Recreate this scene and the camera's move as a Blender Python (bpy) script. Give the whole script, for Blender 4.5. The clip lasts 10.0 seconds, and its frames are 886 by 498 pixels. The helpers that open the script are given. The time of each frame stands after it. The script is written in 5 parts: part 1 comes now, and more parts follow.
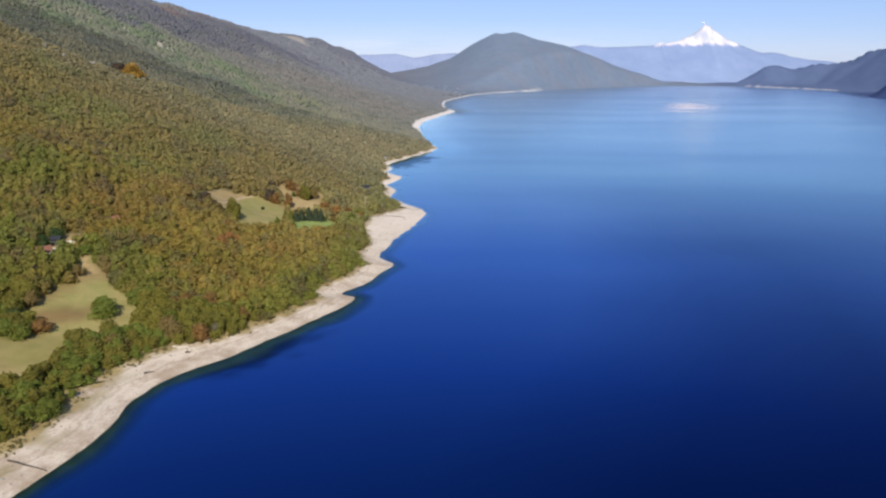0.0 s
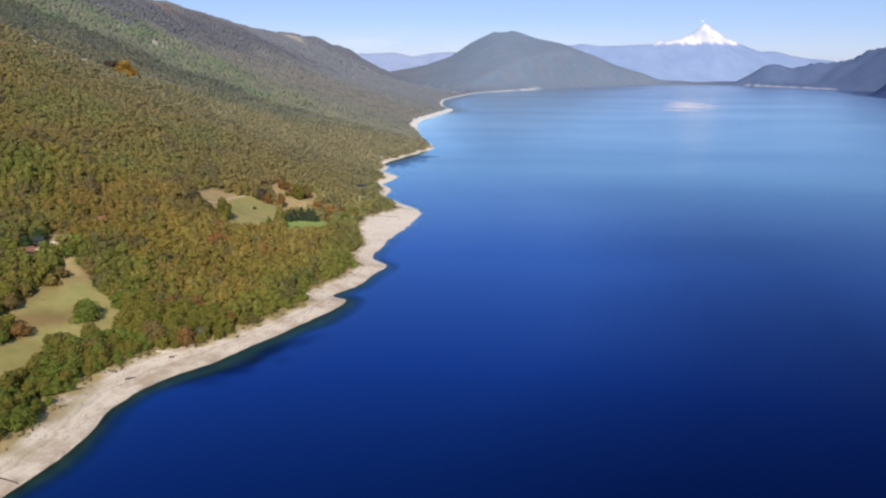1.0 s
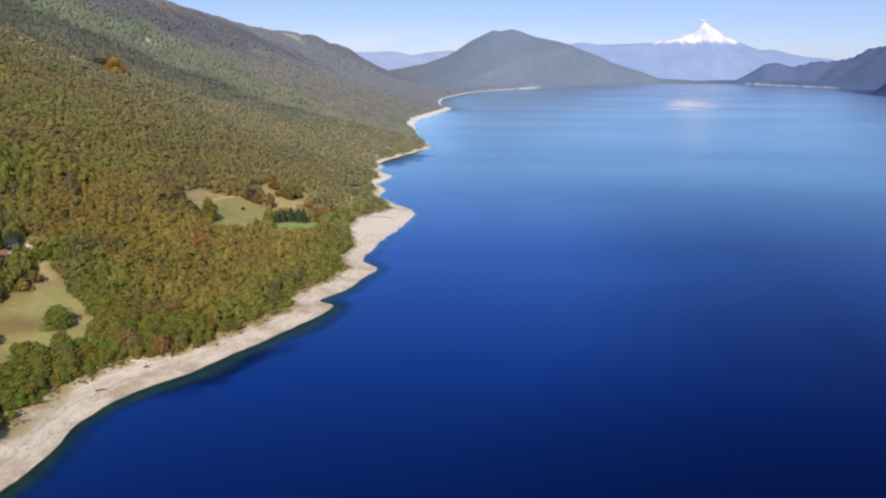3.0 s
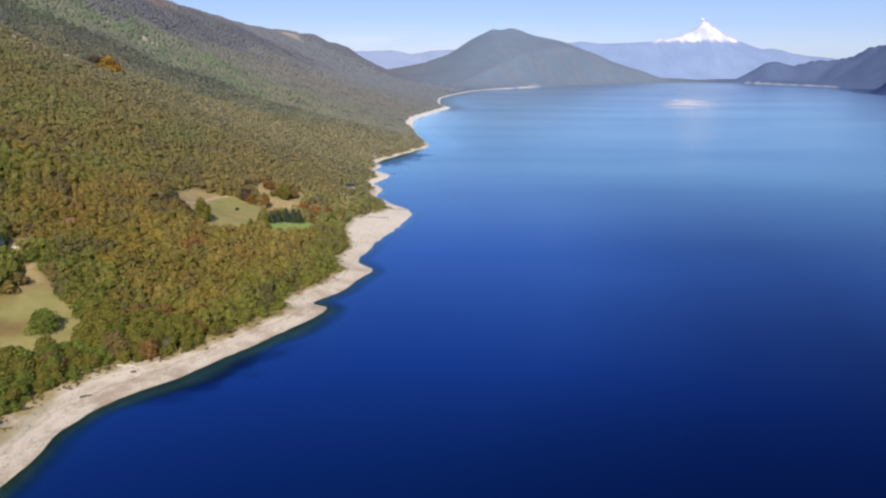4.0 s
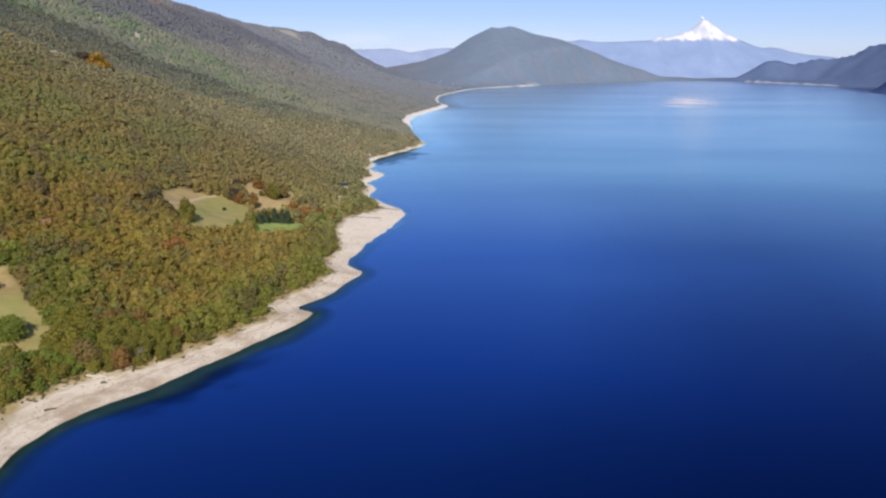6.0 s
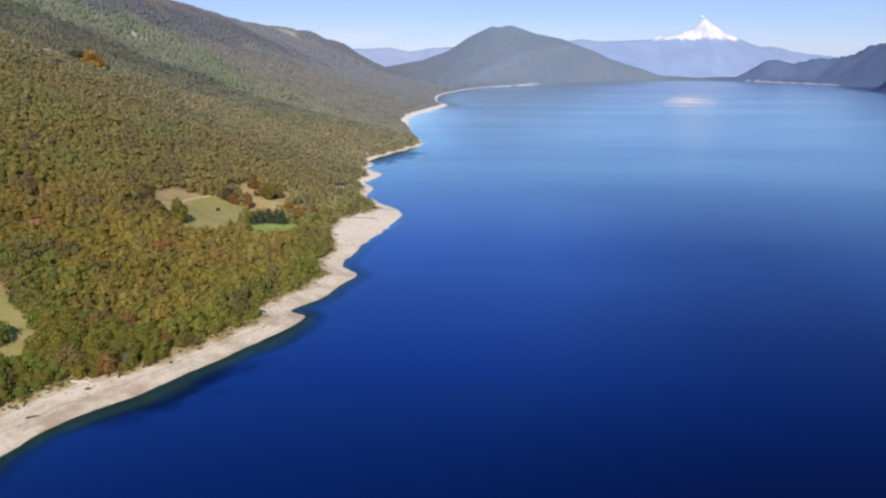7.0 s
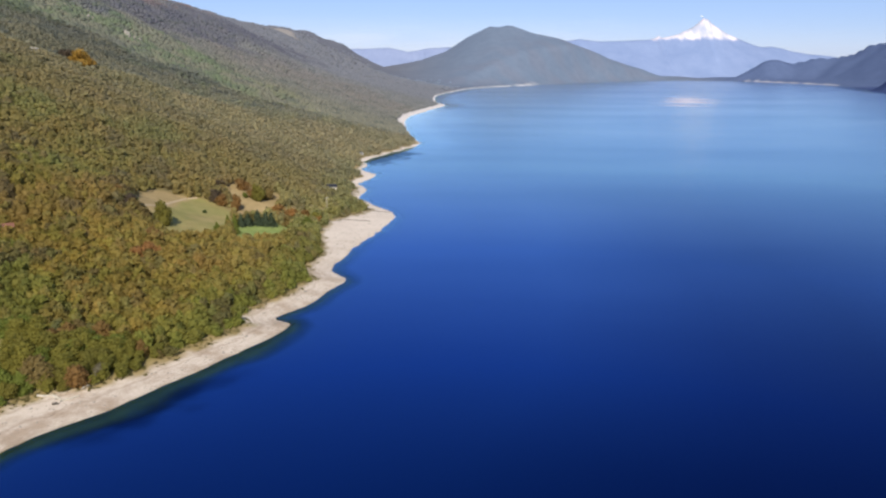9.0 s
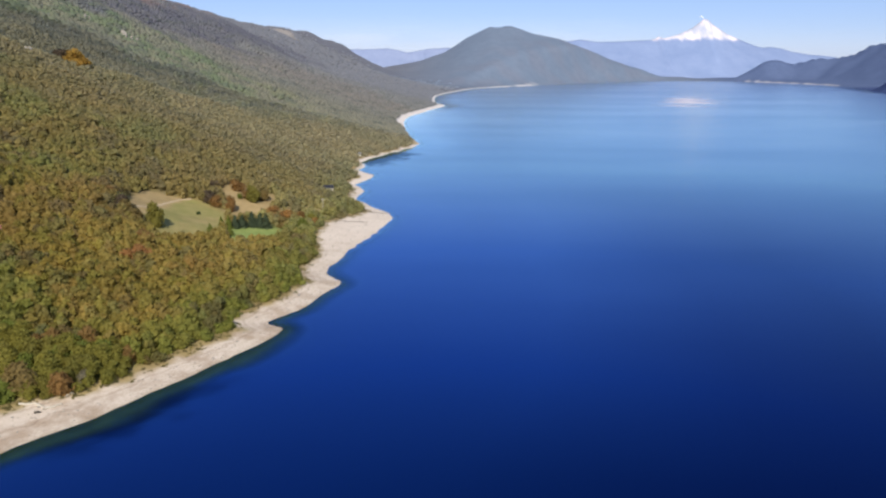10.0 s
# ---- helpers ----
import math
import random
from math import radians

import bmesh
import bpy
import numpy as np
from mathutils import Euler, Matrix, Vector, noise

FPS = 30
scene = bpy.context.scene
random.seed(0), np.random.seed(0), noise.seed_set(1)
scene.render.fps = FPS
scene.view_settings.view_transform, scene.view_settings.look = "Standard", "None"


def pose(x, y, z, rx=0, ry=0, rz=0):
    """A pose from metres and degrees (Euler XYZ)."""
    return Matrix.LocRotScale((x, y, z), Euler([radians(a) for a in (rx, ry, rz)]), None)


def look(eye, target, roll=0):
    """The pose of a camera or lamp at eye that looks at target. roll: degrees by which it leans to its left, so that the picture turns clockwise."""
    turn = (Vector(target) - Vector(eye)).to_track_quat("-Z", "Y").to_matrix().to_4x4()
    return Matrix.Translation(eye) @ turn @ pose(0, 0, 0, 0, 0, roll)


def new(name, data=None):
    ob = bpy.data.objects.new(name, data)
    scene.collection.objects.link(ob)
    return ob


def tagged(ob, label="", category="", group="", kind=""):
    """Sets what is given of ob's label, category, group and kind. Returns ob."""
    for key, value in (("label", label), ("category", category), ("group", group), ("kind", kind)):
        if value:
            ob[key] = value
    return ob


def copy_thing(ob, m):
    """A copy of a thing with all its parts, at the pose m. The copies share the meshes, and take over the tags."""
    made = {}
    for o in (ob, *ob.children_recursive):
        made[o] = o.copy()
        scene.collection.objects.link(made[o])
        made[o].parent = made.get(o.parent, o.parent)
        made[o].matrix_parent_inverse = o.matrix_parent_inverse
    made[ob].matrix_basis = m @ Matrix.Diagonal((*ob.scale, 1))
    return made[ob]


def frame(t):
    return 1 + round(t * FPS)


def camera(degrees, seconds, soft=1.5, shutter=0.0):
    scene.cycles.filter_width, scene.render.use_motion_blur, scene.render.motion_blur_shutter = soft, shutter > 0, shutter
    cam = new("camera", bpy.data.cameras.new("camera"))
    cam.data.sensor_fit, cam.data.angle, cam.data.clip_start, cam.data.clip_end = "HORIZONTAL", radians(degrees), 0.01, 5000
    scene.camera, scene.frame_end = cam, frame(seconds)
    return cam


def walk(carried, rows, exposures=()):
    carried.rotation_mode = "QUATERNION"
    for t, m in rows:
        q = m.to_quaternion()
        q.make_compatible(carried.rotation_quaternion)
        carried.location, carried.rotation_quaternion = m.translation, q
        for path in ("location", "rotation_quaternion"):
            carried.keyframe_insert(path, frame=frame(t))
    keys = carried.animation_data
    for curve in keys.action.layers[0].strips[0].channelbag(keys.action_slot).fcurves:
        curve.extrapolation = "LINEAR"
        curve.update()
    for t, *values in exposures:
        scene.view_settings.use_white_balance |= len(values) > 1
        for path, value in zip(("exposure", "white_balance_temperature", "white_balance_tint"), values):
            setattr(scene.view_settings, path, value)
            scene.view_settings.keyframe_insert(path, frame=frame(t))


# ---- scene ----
cam = camera(66.0, 10.0, soft=2.35)
# seconds, place in metres, then yaw, pitch and roll in degrees
ROWS = [
    (0.0, 0.00, 0.00, 120.00, 0.000, -15.220, 0.147),
    (0.5, 2.25, 5.19, 119.36, -0.049, -15.271, 0.164),
    (1.0, 2.93, 8.74, 118.77, -0.072, -15.300, 0.174),
    (1.5, 4.11, 12.33, 118.28, -0.079, -15.317, 0.181),
    (2.0, 5.16, 15.58, 117.83, -0.100, -15.344, 0.175),
    (2.5, 6.24, 19.12, 117.40, -0.100, -15.354, 0.171),
    (4.0, 9.26, 29.47, 116.14, -0.102, -15.439, 0.136),
    (4.5, 10.43, 32.93, 115.65, -0.111, -15.464, 0.141),
    (5.0, 11.40, 36.36, 115.21, -0.128, -15.502, 0.157),
    (5.5, 12.37, 39.99, 114.70, -0.141, -15.521, 0.183),
    (7.0, 15.17, 50.59, 113.37, -0.181, -15.597, 0.228),
    (7.5, 16.06, 54.02, 112.97, -0.180, -15.590, 0.227),
    (8.0, 16.98, 57.49, 112.53, -0.191, -15.583, 0.224),
    (8.5, 17.79, 60.87, 112.00, -0.214, -15.580, 0.224),
    (9.0, 18.79, 64.16, 111.69, -0.237, -15.568, 0.219),
    (9.5, 19.62, 67.72, 111.03, -0.232, -15.543, 0.209),
    (10.0, 20.52, 71.25, 110.57, -0.224, -15.513, 0.191),
]
walk(cam, [(t, pose(x, y, z, 90 + pitch, 0, yaw) @ pose(0, 0, 0, 0, 0, roll)) for t, x, y, z, yaw, pitch, roll in ROWS])
scene.view_settings.exposure = 0.25

# ---- light: a clear autumn morning, sun behind the camera ----
TO_SUN = Vector((0.02, -0.79, 0.62)).normalized()
world = bpy.data.worlds.new("world")
scene.world = world
world.use_nodes = True
sky = world.node_tree.nodes.new("ShaderNodeTexSky")
sky.sky_type = "NISHITA"
sky.sun_disc = False
sky.sun_elevation = math.asin(TO_SUN.z)
sky.sun_rotation = math.atan2(TO_SUN.x, TO_SUN.y)
sky.altitude = 1500
sky.air_density, sky.dust_density, sky.ozone_density = 1.0, 0.6, 3.0
cool = world.node_tree.nodes.new("ShaderNodeMix")
cool.data_type, cool.blend_type = "RGBA", "MULTIPLY"
cool.inputs[0].default_value, cool.inputs[7].default_value = 1.0, (0.92, 0.92, 1.22, 1)
world.node_tree.links.new(sky.outputs["Color"], cool.inputs[6])
# light scattered in the moist valley air evens the sky out
veil = world.node_tree.nodes.new("ShaderNodeMix")
veil.data_type = "RGBA"
veil.inputs[0].default_value, veil.inputs[7].default_value = 0.42, (3.35, 5.0, 8.2, 1)
world.node_tree.links.new(cool.outputs[2], veil.inputs[6])
world.node_tree.links.new(veil.outputs[2], world.node_tree.nodes["Background"].inputs["Color"])
world.node_tree.nodes["Background"].inputs["Strength"].default_value = 0.087
sun = new("sun", bpy.data.lights.new("sun", "SUN"))
sun.data.energy, sun.data.angle, sun.data.color = 5.5, radians(0.53), (1.0, 0.93, 0.80)
sun.matrix_world = look((0, 0, 900), Vector((0, 0, 900)) - TO_SUN)

# ---- materials ----
def material(name):
    m = bpy.data.materials.new(name)
    m.use_nodes = True
    return m, m.node_tree.nodes, m.node_tree.links, m.node_tree.nodes["Principled BSDF"]


def noise_node(nodes, links, scale, detail=4, rough=0.6, vector=None):
    n = nodes.new("ShaderNodeTexNoise")
    n.inputs["Scale"].default_value, n.inputs["Detail"].default_value, n.inputs["Roughness"].default_value = scale, detail, rough
    if vector is not None:
        links.new(vector, n.inputs["Vector"])
    return n.outputs["Fac"]


def world_place(nodes):
    return nodes.new("ShaderNodeNewGeometry").outputs["Position"]


def ramp(nodes, links, fac, *stops):
    n = nodes.new("ShaderNodeValToRGB")
    while len(n.color_ramp.elements) < len(stops):
        n.color_ramp.elements.new(0.5)
    for e, (p, c) in zip(n.color_ramp.elements, stops):
        e.position, e.color = p, (*c, 1)
    links.new(fac, n.inputs["Fac"])
    return n.outputs["Color"]


def mix(nodes, links, fac, a, b, mode="MIX"):
    n = nodes.new("ShaderNodeMix")
    n.data_type, n.blend_type = "RGBA", mode
    for value, sock in ((fac, n.inputs[0]), (a, n.inputs[6]), (b, n.inputs[7])):
        if isinstance(value, (int, float)):
            sock.default_value = value
        elif isinstance(value, tuple):
            sock.default_value = (*value, 1)
        else:
            links.new(value, sock)
    return n.outputs[2]


def maths(nodes, links, op, a, b=0.0, c=0.0):
    n = nodes.new("ShaderNodeMath")
    n.operation = op
    for value, sock in zip((a, b, c), n.inputs):
        if isinstance(value, (int, float)):
            sock.default_value = value
        else:
            links.new(value, sock)
    return n.outputs[0]


def bump(nodes, links, height, strength, distance, bsdf):
    n = nodes.new("ShaderNodeBump")
    n.inputs["Strength"].default_value, n.inputs["Distance"].default_value = strength, distance
    links.new(height, n.inputs["Height"])
    links.new(n.outputs["Normal"], bsdf.inputs["Normal"])


def attribute(nodes, name):
    n = nodes.new("ShaderNodeAttribute")
    n.attribute_name = name
    return n


def make_foliage(name="foliage", scale=0.9):
    m, nodes, links, bsdf = material(name)
    tint = attribute(nodes, "tint").outputs["Color"]
    at = world_place(nodes)
    fine = noise_node(nodes, links, scale, 3, 0.7, at)
    k = ramp(nodes, links, fine, (0.3, (0.93, 0.93, 0.93)), (0.7, (1.07, 1.07, 1.06)))
    wide = noise_node(nodes, links, 0.05, 3, 0.6, at)
    w = ramp(nodes, links, wide, (0.3, (0.86, 0.9, 0.9)), (0.7, (1.12, 1.1, 1.05)))
    links.new(mix(nodes, links, 1.0, mix(nodes, links, 1.0, tint, k, "MULTIPLY"), w, "MULTIPLY"), bsdf.inputs["Base Color"])
    bsdf.inputs["Roughness"].default_value = 0.75
    bsdf.inputs["Specular IOR Level"].default_value = 0.15
    thin = nodes.new("ShaderNodeBsdfTranslucent")
    links.new(bsdf.inputs["Base Color"].links[0].from_socket, thin.inputs["Color"])
    both = nodes.new("ShaderNodeMixShader")
    both.inputs[0].default_value = 0.58
    links.new(bsdf.outputs[0], both.inputs[1])
    links.new(thin.outputs[0], both.inputs[2])
    links.new(both.outputs[0], nodes["Material Output"].inputs["Surface"])
    return m


def make_ground():
    m, nodes, links, bsdf = material("ground")
    at = world_place(nodes)
    cover = attribute(nodes, "cover")
    sep = nodes.new("ShaderNodeSeparateColor")
    links.new(cover.outputs["Color"], sep.inputs["Color"])
    sand_m, grass_m, dry_m = sep.outputs[0], sep.outputs[1], sep.outputs[2]
    lawn_m = cover.outputs["Alpha"]
    shore = attribute(nodes, "shore").outputs["Fac"]
    n_fine = noise_node(nodes, links, 1.3, 5, 0.7, at)
    n_mid = noise_node(nodes, links, 0.12, 4, 0.6, at)
    n_big = noise_node(nodes, links, 0.012, 4, 0.6, at)
    floor = ramp(nodes, links, n_mid, (0.3, (0.06, 0.055, 0.025)), (0.7, (0.105, 0.085, 0.04)))
    # far woods on the distant hills
    woods = attribute(nodes, "woods").outputs["Color"]
    far_mottle = ramp(nodes, links, noise_node(nodes, links, 0.022, 6, 0.75, at), (0.3, (0.94, 0.95, 0.96)), (0.7, (1.16, 1.14, 1.12)))
    far_woods = mix(nodes, links, 1.0, woods, far_mottle, "MULTIPLY")
    is_far = attribute(nodes, "woods").outputs["Alpha"]
    base = mix(nodes, links, is_far, floor, far_woods)
    # dry grass, pasture, lawn
    dry = ramp(nodes, links, n_mid, (0.3, (0.215, 0.155, 0.072)), (0.7, (0.335, 0.245, 0.122)))
    base = mix(nodes, links, dry_m, base, mix(nodes, links, 0.35, dry, ramp(nodes, links, n_fine, (0.3, (0.21, 0.155, 0.07)), (0.7, (0.38, 0.285, 0.145)))))
    grass = ramp(nodes, links, n_mid, (0.3, (0.172, 0.166, 0.054)), (0.75, (0.262, 0.222, 0.090)))
    worn = ramp(nodes, links, noise_node(nodes, links, 0.045, 4, 0.6, at), (0.46, (0, 0, 0)), (0.66, (0.6, 0.6, 0.6)))
    grass = mix(nodes, links, worn, grass, dry)
    base = mix(nodes, links, grass_m, base, mix(nodes, links, 0.25, grass, ramp(nodes, links, n_fine, (0.3, (0.17, 0.16, 0.05)), (0.7, (0.31, 0.26, 0.105)))))
    lawn = ramp(nodes, links, n_mid, (0.3, (0.140, 0.186, 0.050)), (0.7, (0.225, 0.265, 0.085)))
    base = mix(nodes, links, lawn_m, base, lawn)
    # pale pumice beach with drift lines along the water
    sand = ramp(nodes, links, n_fine, (0.25, (0.405, 0.334, 0.270)), (0.75, (0.545, 0.466, 0.384)))
    stain = ramp(nodes, links, noise_node(nodes, links, 0.07, 5, 0.65, at), (0.36, (0.70, 0.64, 0.58)), (0.56, (1.04, 1.04, 1.04)))
    sand = mix(nodes, links, 1.0, sand, stain, "MULTIPLY")
    wob = maths(nodes, links, "MULTIPLY_ADD", n_mid, 9.0, shore)
    comb = nodes.new("ShaderNodeCombineXYZ")
    links.new(wob, comb.inputs[0])
    lines = noise_node(nodes, links, 0.45, 3, 0.6, comb.outputs[0])
    sand = mix(nodes, links, 1.0, sand, ramp(nodes, links, lines, (0.36, (0.72, 0.69, 0.66)), (0.5, (1.0, 1.0, 1.0))), "MULTIPLY")
    wet = ramp(nodes, links, maths(nodes, links, "MULTIPLY_ADD", n_fine, 1.2, shore), (0.3, (0.4, 0.36, 0.31)), (1.0, (1, 1, 1)))
    sand = mix(nodes, links, 1.0, sand, wet, "MULTIPLY")
    spot = nodes.new("ShaderNodeSeparateXYZ")
    links.new(at, spot.inputs[0])
    # paler pumice up the lake; farthest off, distance haze is painted into the sand
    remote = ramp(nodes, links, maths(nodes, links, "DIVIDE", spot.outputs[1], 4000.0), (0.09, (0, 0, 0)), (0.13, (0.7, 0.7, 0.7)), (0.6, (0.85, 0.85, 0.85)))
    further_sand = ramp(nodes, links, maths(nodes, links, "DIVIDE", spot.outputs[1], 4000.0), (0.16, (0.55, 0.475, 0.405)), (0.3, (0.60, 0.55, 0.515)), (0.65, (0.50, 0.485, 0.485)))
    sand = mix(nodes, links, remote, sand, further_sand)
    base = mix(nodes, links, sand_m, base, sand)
    # stones of the lake bed
    level = nodes.new("ShaderNodeSeparateXYZ")
    links.new(at, level.inputs[0])
    bed = ramp(nodes, links, n_mid, (0.35, (0.040, 0.056, 0.030)), (0.65, (0.072, 0.096, 0.052)))
    dark_edge = ramp(nodes, links, maths(nodes, links, "MULTIPLY_ADD", n_fine, -0.3, maths(nodes, links, "MULTIPLY", level.outputs[2], -1.0)), (0.0, (0.45, 0.42, 0.38)), (0.45, (1, 1, 1)))
    bed = mix(nodes, links, 1.0, bed, dark_edge, "MULTIPLY")
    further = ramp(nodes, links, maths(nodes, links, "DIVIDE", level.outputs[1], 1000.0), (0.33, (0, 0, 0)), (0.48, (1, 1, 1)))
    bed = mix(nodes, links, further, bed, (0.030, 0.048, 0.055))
    under = maths(nodes, links, "LESS_THAN", level.outputs[2], -0.004)
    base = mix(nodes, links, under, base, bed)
    links.new(base, bsdf.inputs["Base Color"])
    bsdf.inputs["Roughness"].default_value = 0.95
    bsdf.inputs["Specular IOR Level"].default_value = 0.1
    bump(nodes, links, n_fine, 0.5, 0.5, bsdf)
    return m


def make_water():
    m, nodes, links, bsdf = material("water")
    at = world_place(nodes)
    depth = attribute(nodes, "depth").outputs["Fac"]
    clear = maths(nodes, links, "EXPONENT", maths(nodes, links, "MULTIPLY", depth, -0.55))
    see = nodes.new("ShaderNodeBsdfTransparent")
    see.inputs["Color"].default_value = (0.62, 0.78, 0.68, 1)
    deep = nodes.new("ShaderNodeBsdfDiffuse")
    tone = ramp(nodes, links, noise_node(nodes, links, 0.004, 3, 0.5, at), (0.3, (0.0003, 0.0030, 0.030)), (0.7, (0.0004, 0.004, 0.038)))
    # painted darkening off the near shore, in place of a fall-off in light
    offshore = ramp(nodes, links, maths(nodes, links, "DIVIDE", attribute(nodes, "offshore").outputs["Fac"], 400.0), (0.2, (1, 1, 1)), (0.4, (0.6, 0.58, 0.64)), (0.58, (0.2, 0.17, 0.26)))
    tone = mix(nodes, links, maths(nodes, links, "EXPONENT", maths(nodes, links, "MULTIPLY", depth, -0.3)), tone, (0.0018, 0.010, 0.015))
    dark_water = attribute(nodes, "dark_water").outputs["Fac"]
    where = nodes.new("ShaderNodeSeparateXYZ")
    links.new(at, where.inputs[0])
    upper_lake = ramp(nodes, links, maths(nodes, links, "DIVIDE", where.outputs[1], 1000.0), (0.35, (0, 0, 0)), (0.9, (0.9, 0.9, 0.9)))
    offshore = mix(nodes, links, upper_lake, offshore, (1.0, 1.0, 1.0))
    links.new(mix(nodes, links, dark_water, mix(nodes, links, 1.0, tone, offshore, "MULTIPLY"), (0.0002, 0.0010, 0.006)), deep.inputs["Color"])
    body = nodes.new("ShaderNodeMixShader")
    links.new(clear, body.inputs[0])
    links.new(deep.outputs[0], body.inputs[1])
    links.new(see.outputs[0], body.inputs[2])
    # ripples, with a calm slick far out
    stretch = nodes.new("ShaderNodeMapping")
    stretch.inputs["Scale"].default_value = (0.35, 1.0, 1.0)
    links.new(at, stretch.inputs["Vector"])
    ripple = noise_node(nodes, links, 0.5, 3, 0.6, stretch.outputs[0])
    gloss = nodes.new("ShaderNodeBsdfGlossy")
    gloss.distribution = "MULTI_GGX"
    away = nodes.new("ShaderNodeVectorMath")
    away.operation = "DISTANCE"
    turned = nodes.new("ShaderNodeMapping")
    turned.inputs["Rotation"].default_value = (0, 0, 0.338)
    links.new(at, turned.inputs["Vector"])
    flat = nodes.new("ShaderNodeMapping")
    flat.inputs["Scale"].default_value = (1.6, 0.42, 1.0)
    links.new(turned.outputs[0], flat.inputs["Vector"])
    links.new(flat.outputs[0], away.inputs[0])
    away.inputs[1].default_value = (-2 * 1.6, 2160 * 0.42, 0)
    level_out = nodes.new("ShaderNodeMapping")
    level_out.inputs["Scale"].default_value, level_out.inputs["Location"].default_value = (0.2, 1.0, 1.0), (0.0, 40.0, 0.0)
    links.new(turned.outputs[0], level_out.inputs["Vector"])
    bands = noise_node(nodes, links, 0.012, 3, 0.6, level_out.outputs[0])
    still = maths(nodes, links, "ADD", maths(nodes, links, "DIVIDE", away.outputs["Value"], 200.0), maths(nodes, links, "MULTIPLY_ADD", bands, 1.8, -0.9))
    calm = ramp(nodes, links, still, (0.12, (0.008, 0.008, 0.008)), (0.6, (0.2, 0.2, 0.2)))
    lee = ramp(nodes, links, maths(nodes, links, "DIVIDE", attribute(nodes, "offshore").outputs["Fac"], 60.0), (0.1, (0.25, 0.25, 0.25)), (1.0, (1, 1, 1)))
    links.new(mix(nodes, links, 1.0, calm, lee, "MULTIPLY"), gloss.inputs["Roughness"])
    fres = nodes.new("ShaderNodeFresnel")
    fres.inputs["IOR"].default_value = 1.33
    b = nodes.new("ShaderNodeBump")
    b.inputs["Strength"].default_value, b.inputs["Distance"].default_value = 0.25, 0.12
    links.new(ripple, b.inputs["Height"])
    links.new(b.outputs[0], gloss.inputs["Normal"])
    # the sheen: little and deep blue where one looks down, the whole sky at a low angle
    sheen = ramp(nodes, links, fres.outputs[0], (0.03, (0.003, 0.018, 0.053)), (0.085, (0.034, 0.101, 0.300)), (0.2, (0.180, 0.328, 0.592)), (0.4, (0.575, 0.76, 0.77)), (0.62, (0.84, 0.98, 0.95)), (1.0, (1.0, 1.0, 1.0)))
    place = nodes.new("ShaderNodeSeparateXYZ")
    links.new(at, place.inputs[0])
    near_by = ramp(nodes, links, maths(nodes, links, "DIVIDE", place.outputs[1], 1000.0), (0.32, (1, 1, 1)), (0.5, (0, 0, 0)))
    # sheen cut at the near waterline, standing in for the bank's dark reflection
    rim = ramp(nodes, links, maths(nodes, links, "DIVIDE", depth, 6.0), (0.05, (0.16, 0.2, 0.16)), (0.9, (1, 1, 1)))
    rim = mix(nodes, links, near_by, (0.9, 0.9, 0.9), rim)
    lanes = nodes.new("ShaderNodeMapping")
    lanes.inputs["Scale"].default_value, lanes.inputs["Rotation"].default_value = (0.3, 1.0, 1.0), (0, 0, 0.3)
    links.new(at, lanes.inputs["Vector"])
    wind = ramp(nodes, links, noise_node(nodes, links, 0.005, 4, 0.55, lanes.outputs[0]), (0.36, (0.91, 0.93, 0.95)), (0.5, (1, 1, 1)), (0.64, (1.07, 1.05, 1.03)))
    sheen = mix(nodes, links, 1.0, sheen, wind, "MULTIPLY")
    # the same painted fall-off for the sheen, fading out up the lake
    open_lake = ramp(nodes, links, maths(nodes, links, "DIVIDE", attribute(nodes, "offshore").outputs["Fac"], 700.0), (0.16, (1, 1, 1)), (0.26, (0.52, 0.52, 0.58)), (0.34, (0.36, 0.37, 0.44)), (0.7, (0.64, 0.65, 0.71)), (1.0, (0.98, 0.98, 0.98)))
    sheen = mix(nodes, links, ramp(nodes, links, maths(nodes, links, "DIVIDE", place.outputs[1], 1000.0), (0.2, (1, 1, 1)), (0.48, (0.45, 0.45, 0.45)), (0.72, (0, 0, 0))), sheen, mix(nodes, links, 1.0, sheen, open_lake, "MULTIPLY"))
    # reflected light painted duller towards the lake's far side
    side_dim = ramp(nodes, links, maths(nodes, links, "DIVIDE", place.outputs[0], 1000.0), (0.12, (1.04, 1.03, 1.02)), (0.4, (0.95, 0.95, 0.96)), (0.8, (0.91, 0.92, 0.93)))
    sheen = mix(nodes, links, 1.0, sheen, side_dim, "MULTIPLY")
    # sheen is dimmed in the dark patches
    sheen = mix(nodes, links, dark_water, sheen, mix(nodes, links, 1.0, sheen, (0.3, 0.34, 0.4), "MULTIPLY"))
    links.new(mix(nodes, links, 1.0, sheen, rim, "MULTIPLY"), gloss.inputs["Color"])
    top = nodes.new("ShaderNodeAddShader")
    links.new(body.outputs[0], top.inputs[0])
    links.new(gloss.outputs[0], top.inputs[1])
    # pale reflection of snow and low sky, painted as matte colour on the calm patch
    glint, glint_mix = nodes.new("ShaderNodeBsdfDiffuse"), nodes.new("ShaderNodeMixShader")
    glint.inputs["Color"].default_value = (0.60, 0.52, 0.52, 1)
    links.new(ramp(nodes, links, still, (0.0, (0.66, 0.66, 0.66)), (0.62, (0, 0, 0))), glint_mix.inputs[0])
    links.new(top.outputs[0], glint_mix.inputs[1])
    links.new(glint.outputs[0], glint_mix.inputs[2])
    links.new(glint_mix.outputs[0], nodes["Material Output"].inputs["Surface"])
    return m


